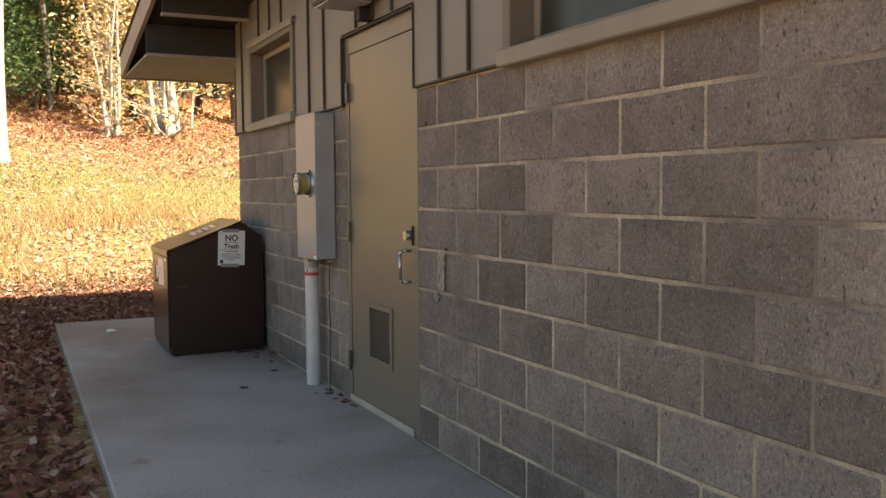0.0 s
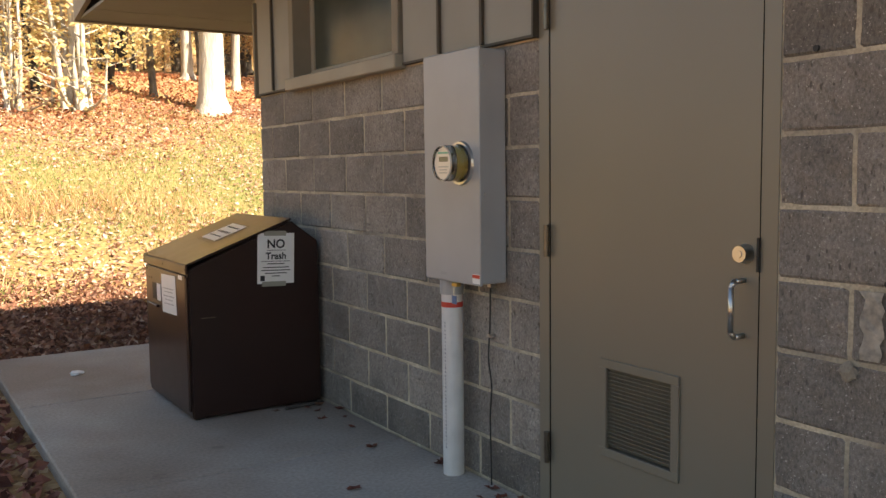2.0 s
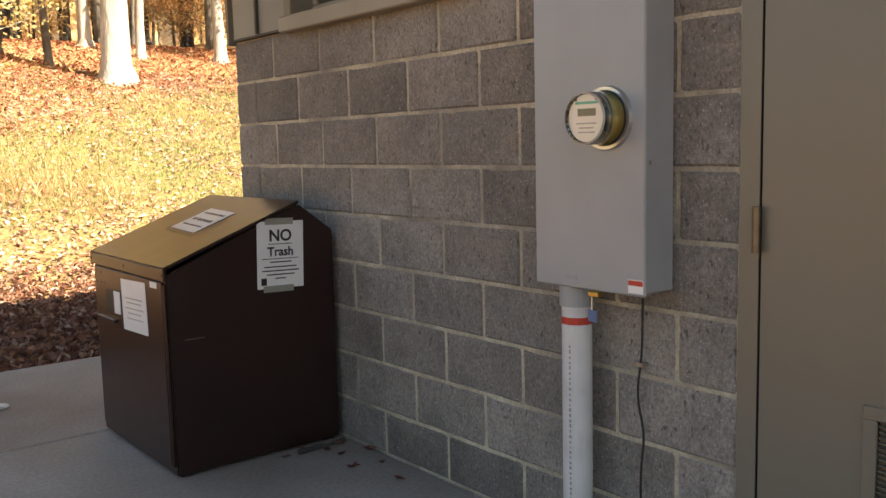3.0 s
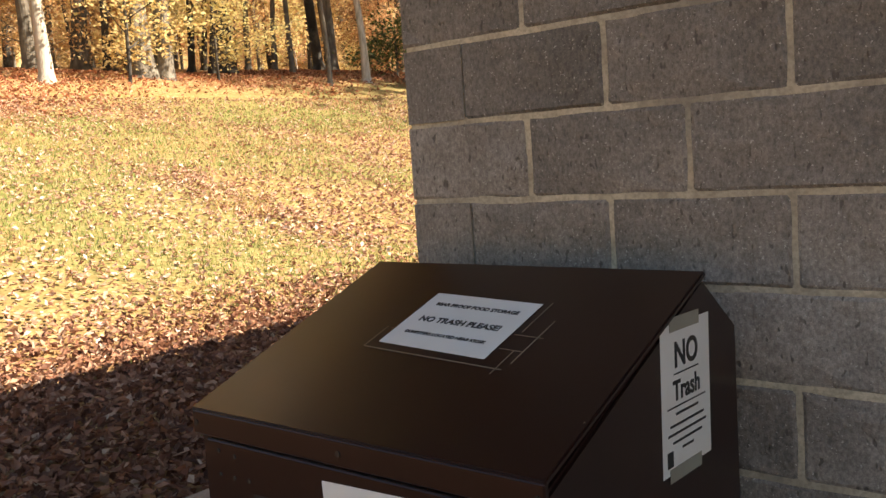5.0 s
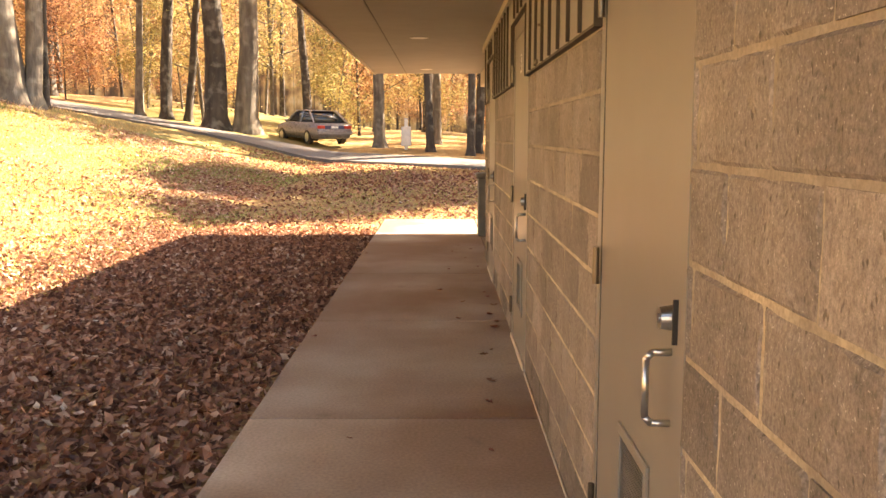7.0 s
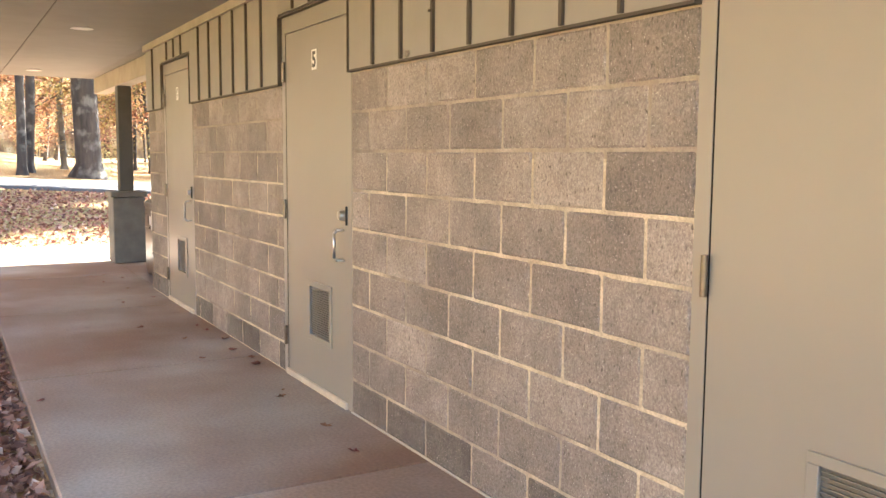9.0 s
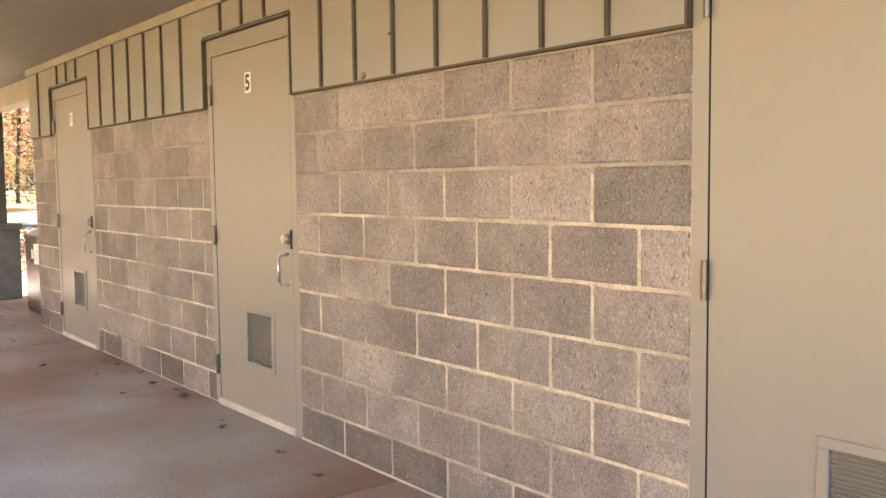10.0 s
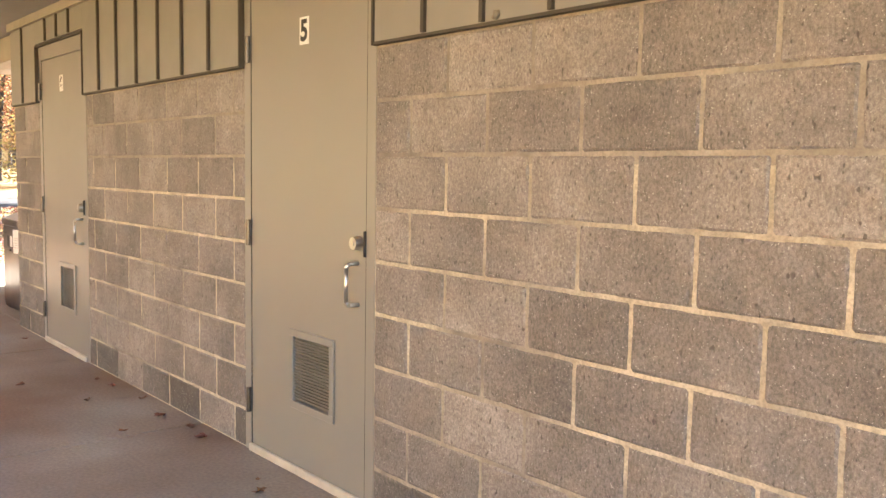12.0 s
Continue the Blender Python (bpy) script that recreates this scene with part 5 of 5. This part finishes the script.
# ---- car ----
def build_car(m):
    car = thing("car", m, "old silver-grey hatchback with dark blue rear, parked by the road", "car")
    paint = plain("car_paint", (0.23, 0.22, 0.24), 0.28, 0.4, var=0.04, bumps=0)
    dark = plain("car_blue", (0.05, 0.06, 0.14), 0.3, 0.3, var=0.05, bumps=0)
    glass = plain("car_glass", (0.02, 0.025, 0.03), 0.06, var=0.05, bumps=0, specular=0.8)
    rows = [(-2.2, 0.42, 0.66, 0.74), (-2.12, 0.28, 0.84, 0.82), (-1.5, 0.22, 0.92, 0.85), (0.7, 0.22, 0.9, 0.85), (1.5, 0.24, 0.82, 0.83), (2.05, 0.3, 0.7, 0.78), (2.2, 0.4, 0.6, 0.66)]

    def loft(rows):
        bm = bm_new()
        prev = None
        for x, z0, z1, w in rows:
            zm = (z0 + z1) / 2
            pts = [(-w * 0.92, z0), (-w, zm), (-w * 0.93, z1), (w * 0.93, z1), (w, zm), (w * 0.92, z0)]
            ring = [bm.verts.new((x, y, z)) for y, z in pts]
            if prev:
                for i in range(6):
                    bm.faces.new((prev[i], prev[(i + 1) % 6], ring[(i + 1) % 6], ring[i]))
            else:
                bm.faces.new(ring[::-1])
            prev = ring
        bm.faces.new(prev)
        bmesh.ops.bevel(bm, geom=bm.edges[:], offset=0.025, segments=2, affect="EDGES")
        return bm

    part("body", loft(rows), paint, car, smooth=True)
    cab = bm_new()
    v = [cab.verts.new(p) for p in ((-1.85, -0.76, 0.9), (-1.85, 0.76, 0.9), (1.0, 0.76, 0.88), (1.0, -0.76, 0.88), (-1.05, -0.6, 1.36), (-1.05, 0.6, 1.36), (0.2, 0.6, 1.38), (0.2, -0.6, 1.38))]
    for f in ((0, 1, 2, 3), (4, 5, 6, 7), (0, 1, 5, 4), (1, 2, 6, 5), (2, 3, 7, 6), (3, 0, 4, 7)):
        cab.faces.new([v[i] for i in f])
    bmesh.ops.bevel(cab, geom=cab.edges[:], offset=0.05, segments=2, affect="EDGES")
    part("cabin", cab, glass, car, smooth=True)
    part("roof_panel", B(-1.1, 0.24, -0.6, 0.6, 1.372, 1.405, bevel=0.012), paint, car)
    for y in (-1, 1):
        for xa, za, xb, zb in ((-1.85, 0.9, -1.06, 1.38), (-0.5, 0.9, -0.5, 1.38), (1.0, 0.88, 0.2, 1.39)):
            part("pillar", tube(bm_new(), (xa, y * 0.775, za), (xb, y * 0.61, zb), 0.035, seg=8), paint, car)
        part("tail_light", B(-2.225, -2.16, min(y * 0.45, y * 0.78), max(y * 0.45, y * 0.78), 0.68, 0.8, bevel=0.01), RED, car, "red tail light")
        part("mirror", B(0.62, 0.74, min(y * 0.85, y * 0.99), max(y * 0.85, y * 0.99), 0.9, 1.0, bevel=0.02), paint, car)
        part("headlight", B(2.12, 2.2, min(y * 0.42, y * 0.68), max(y * 0.42, y * 0.68), 0.52, 0.62, bevel=0.01), PVC, car)
        for x in (-1.3, 1.35):
            w = part("wheel", tube(bm_new(), (x, y * 0.66, 0.3), (x, y * 0.86, 0.3), 0.2, seg=20), STEEL, car)
            t = bm_new()
            for a in range(20):
                a0, a1 = 2 * math.pi * a / 20, 2 * math.pi * (a + 1) / 20
                q = [t.verts.new((x + math.cos(b) * r, y * k, 0.3 + math.sin(b) * r)) for b in (a0, a1) for r, k in ((0.2, 0.87), (0.3, 0.855), (0.3, 0.66), (0.2, 0.65))]
                for i in range(4):
                    j = (i + 1) % 4
                    t.faces.new((q[i], q[j], q[4 + j], q[4 + i]))
            part("tyre", t, BLACK, w)
    part("rear_panel", B(-2.215, -2.14, -0.44, 0.44, 0.66, 0.8, bevel=0.01), dark, car)
    part("bumper", B(-2.28, -2.12, -0.8, 0.8, 0.42, 0.58, bevel=0.03), paint, car)
    part("number_plate", B(-2.226, -2.2155, -0.16, 0.16, 0.69, 0.78), PAPER, car)
    part("front_bumper", B(2.12, 2.26, -0.75, 0.75, 0.36, 0.5, bevel=0.03), paint, car)


cx, cy = 38.3, 6.2
build_car(Matrix.Translation((cx, cy, float(ground_z(cx, cy)) + 0.02)) @ pose(0, 0, 0, 0, -2.4, 33))


def utility_post(x, y):
    root = thing("utility_pedestal", pose(x, y, float(ground_z(x, y))), "white utility pedestal standing at the road's edge", "utility post")
    part("post", B(-0.07, 0.07, -0.07, 0.07, -0.1, 1.25, bevel=0.01), PVC, root)
    part("cabinet", B(-0.17, 0.17, -0.2, 0.2, 0.15, 0.95, bevel=0.02), PVC, root)
    part("cap", B(-0.09, 0.09, -0.09, 0.09, 1.25, 1.3, bevel=0.01), GREYMETAL, root)


utility_post(36.2, 2.0)


def shelter(x, y):
    z = float(ground_z(x, y))
    root = thing("picnic_shelter", pose(x, y, z, 0, 0, 20), "small dark wooden shelter among the trees", "shelter")
    wood = plain("dark_wood", (0.05, 0.035, 0.025), 0.8, var=0.2)
    for a in (-1.1, 1.1):
        for b in (-0.8, 0.8):
            part("post", B(a - 0.06, a + 0.06, b - 0.06, b + 0.06, -0.1, 1.5), wood, root)
    part("back_wall", B(-1.04, 1.04, 0.77, 0.83, 0.0, 1.4), wood, root)
    for s in (-1, 1):
        bm = B(-1.4, 1.4, -0.62, 0.62, -0.04, 0.04)
        bmesh.ops.rotate(bm, verts=bm.verts, matrix=Matrix.Rotation(radians(-22 * s), 3, "X"))
        bmesh.ops.translate(bm, verts=bm.verts, vec=(0, s * 0.55, 1.72))
        part("roof_slope", bm, wood, root)


shelter(28.0, 45.3)


# ---- blocks ----
def block_mesh(w, h, d, seed, material):
    """A split-face block: rough front at v = 0, chamfered, d deep."""
    bm = bm_new()
    nx, nz, e = max(2, round(w / 0.08)), 4, 0.008
    rnd = random.Random(seed)
    xs = [0, e] + [w * i / nx for i in range(1, nx)] + [w - e, w]
    zs = [0, e] + [h * i / nz for i in range(1, nz)] + [h - e, h]
    grid = []
    for j, z in enumerate(zs):
        row = []
        for i, x in enumerate(xs):
            edge = i in (0, len(xs) - 1) or j in (0, len(zs) - 1)
            row.append(bm.verts.new((x + rnd.uniform(-1, 1) * 0.0015 * edge, -0.0045 if edge else rnd.uniform(-0.004, 0.004), z + rnd.uniform(-1, 1) * 0.0012 * edge)))
        grid.append(row)
    for j in range(len(zs) - 1):
        for i in range(len(xs) - 1):
            bm.faces.new((grid[j][i], grid[j][i + 1], grid[j + 1][i + 1], grid[j + 1][i]))
    back = [bm.verts.new(p) for p in ((0, -d, 0), (w, -d, 0), (w, -d, h), (0, -d, h))]
    sides = (grid[0][::-1], [r[-1] for r in grid][::-1], grid[-1], [r[0] for r in grid])
    pairs = ((0, 1), (1, 2), (2, 3), (3, 0))
    for s, (a, b) in zip(sides, pairs):
        bm.faces.new((*s, back[a], back[b]))
    bmesh.ops.recalc_face_normals(bm, faces=bm.faces)
    me = bpy.data.meshes.new("block")
    bm.to_mesh(me)
    bm.free()
    me.materials.append(material)
    return me


cache = {}
JOINT = 0.0125


def lay(root, u0, u1, even, odd, w0=W):
    """Courses of blocks in running bond between two edges of the wall."""
    for k in range(9):
        off = odd if k % 2 else even
        lo, hi = u0, u1
        js = [lo] + [off + w0 * i for i in range(-60, 60) if lo + 0.03 < off + w0 * i < hi - 0.03] + [hi]
        zt, zb = TOP - H * k, max(TOP - H * (k + 1), 0.0)
        for a, b in zip(js, js[1:]):
            ja = JOINT / 2 if a != u0 else 0.002
            jb = JOINT / 2 if b != u1 else 0.002
            d = 0.1
            if root == wall_front and a == 0.0:
                if k % 2 == 0:
                    continue
                d, ja = 0.196, 0.0
            if root == wall_side and b == 0.0:
                if k % 2:
                    continue
                d, jb = 0.196, 0.0
            w, h = b - a - ja - jb, zt - zb - JOINT
            key = (round(w, 3), round(h, 3), d, hash(round(a * 7 + k * 3)) % 4, k == 8 and round(a * 13) % 4 != 0)
            if key not in cache:
                cache[key] = block_mesh(w, h, d, key[3] * 17 + round(w * 100), DAMP if key[4] else BLOCK)
            ob = new("block", cache[key])
            ob.parent = root
            ob.location = (a + ja, 0, zb + JOINT / 2)


hw = DW / 2
lay(wall_side, DOOR_SIDE + hw, 0.0, 0.028, -0.19, 0.4135)
lay(wall_side, BACK, DOOR_SIDE - hw, -4.162, -4.362, 0.4155)
fx = [0.0]
for c in DOORS_FRONT:
    fx += [c - hw, c + hw]
fx.append(END)
lay(wall_front, fx[0], fx[1], W / 2, 0.0)
lay(wall_front, fx[2], fx[3], fx[2], fx[2] + W / 2)
lay(wall_front, fx[4], fx[5], fx[4] + 0.12, fx[4] + 0.12 + W / 2)
lay(wall_front, fx[6], fx[7], fx[6], fx[6] + W / 2)
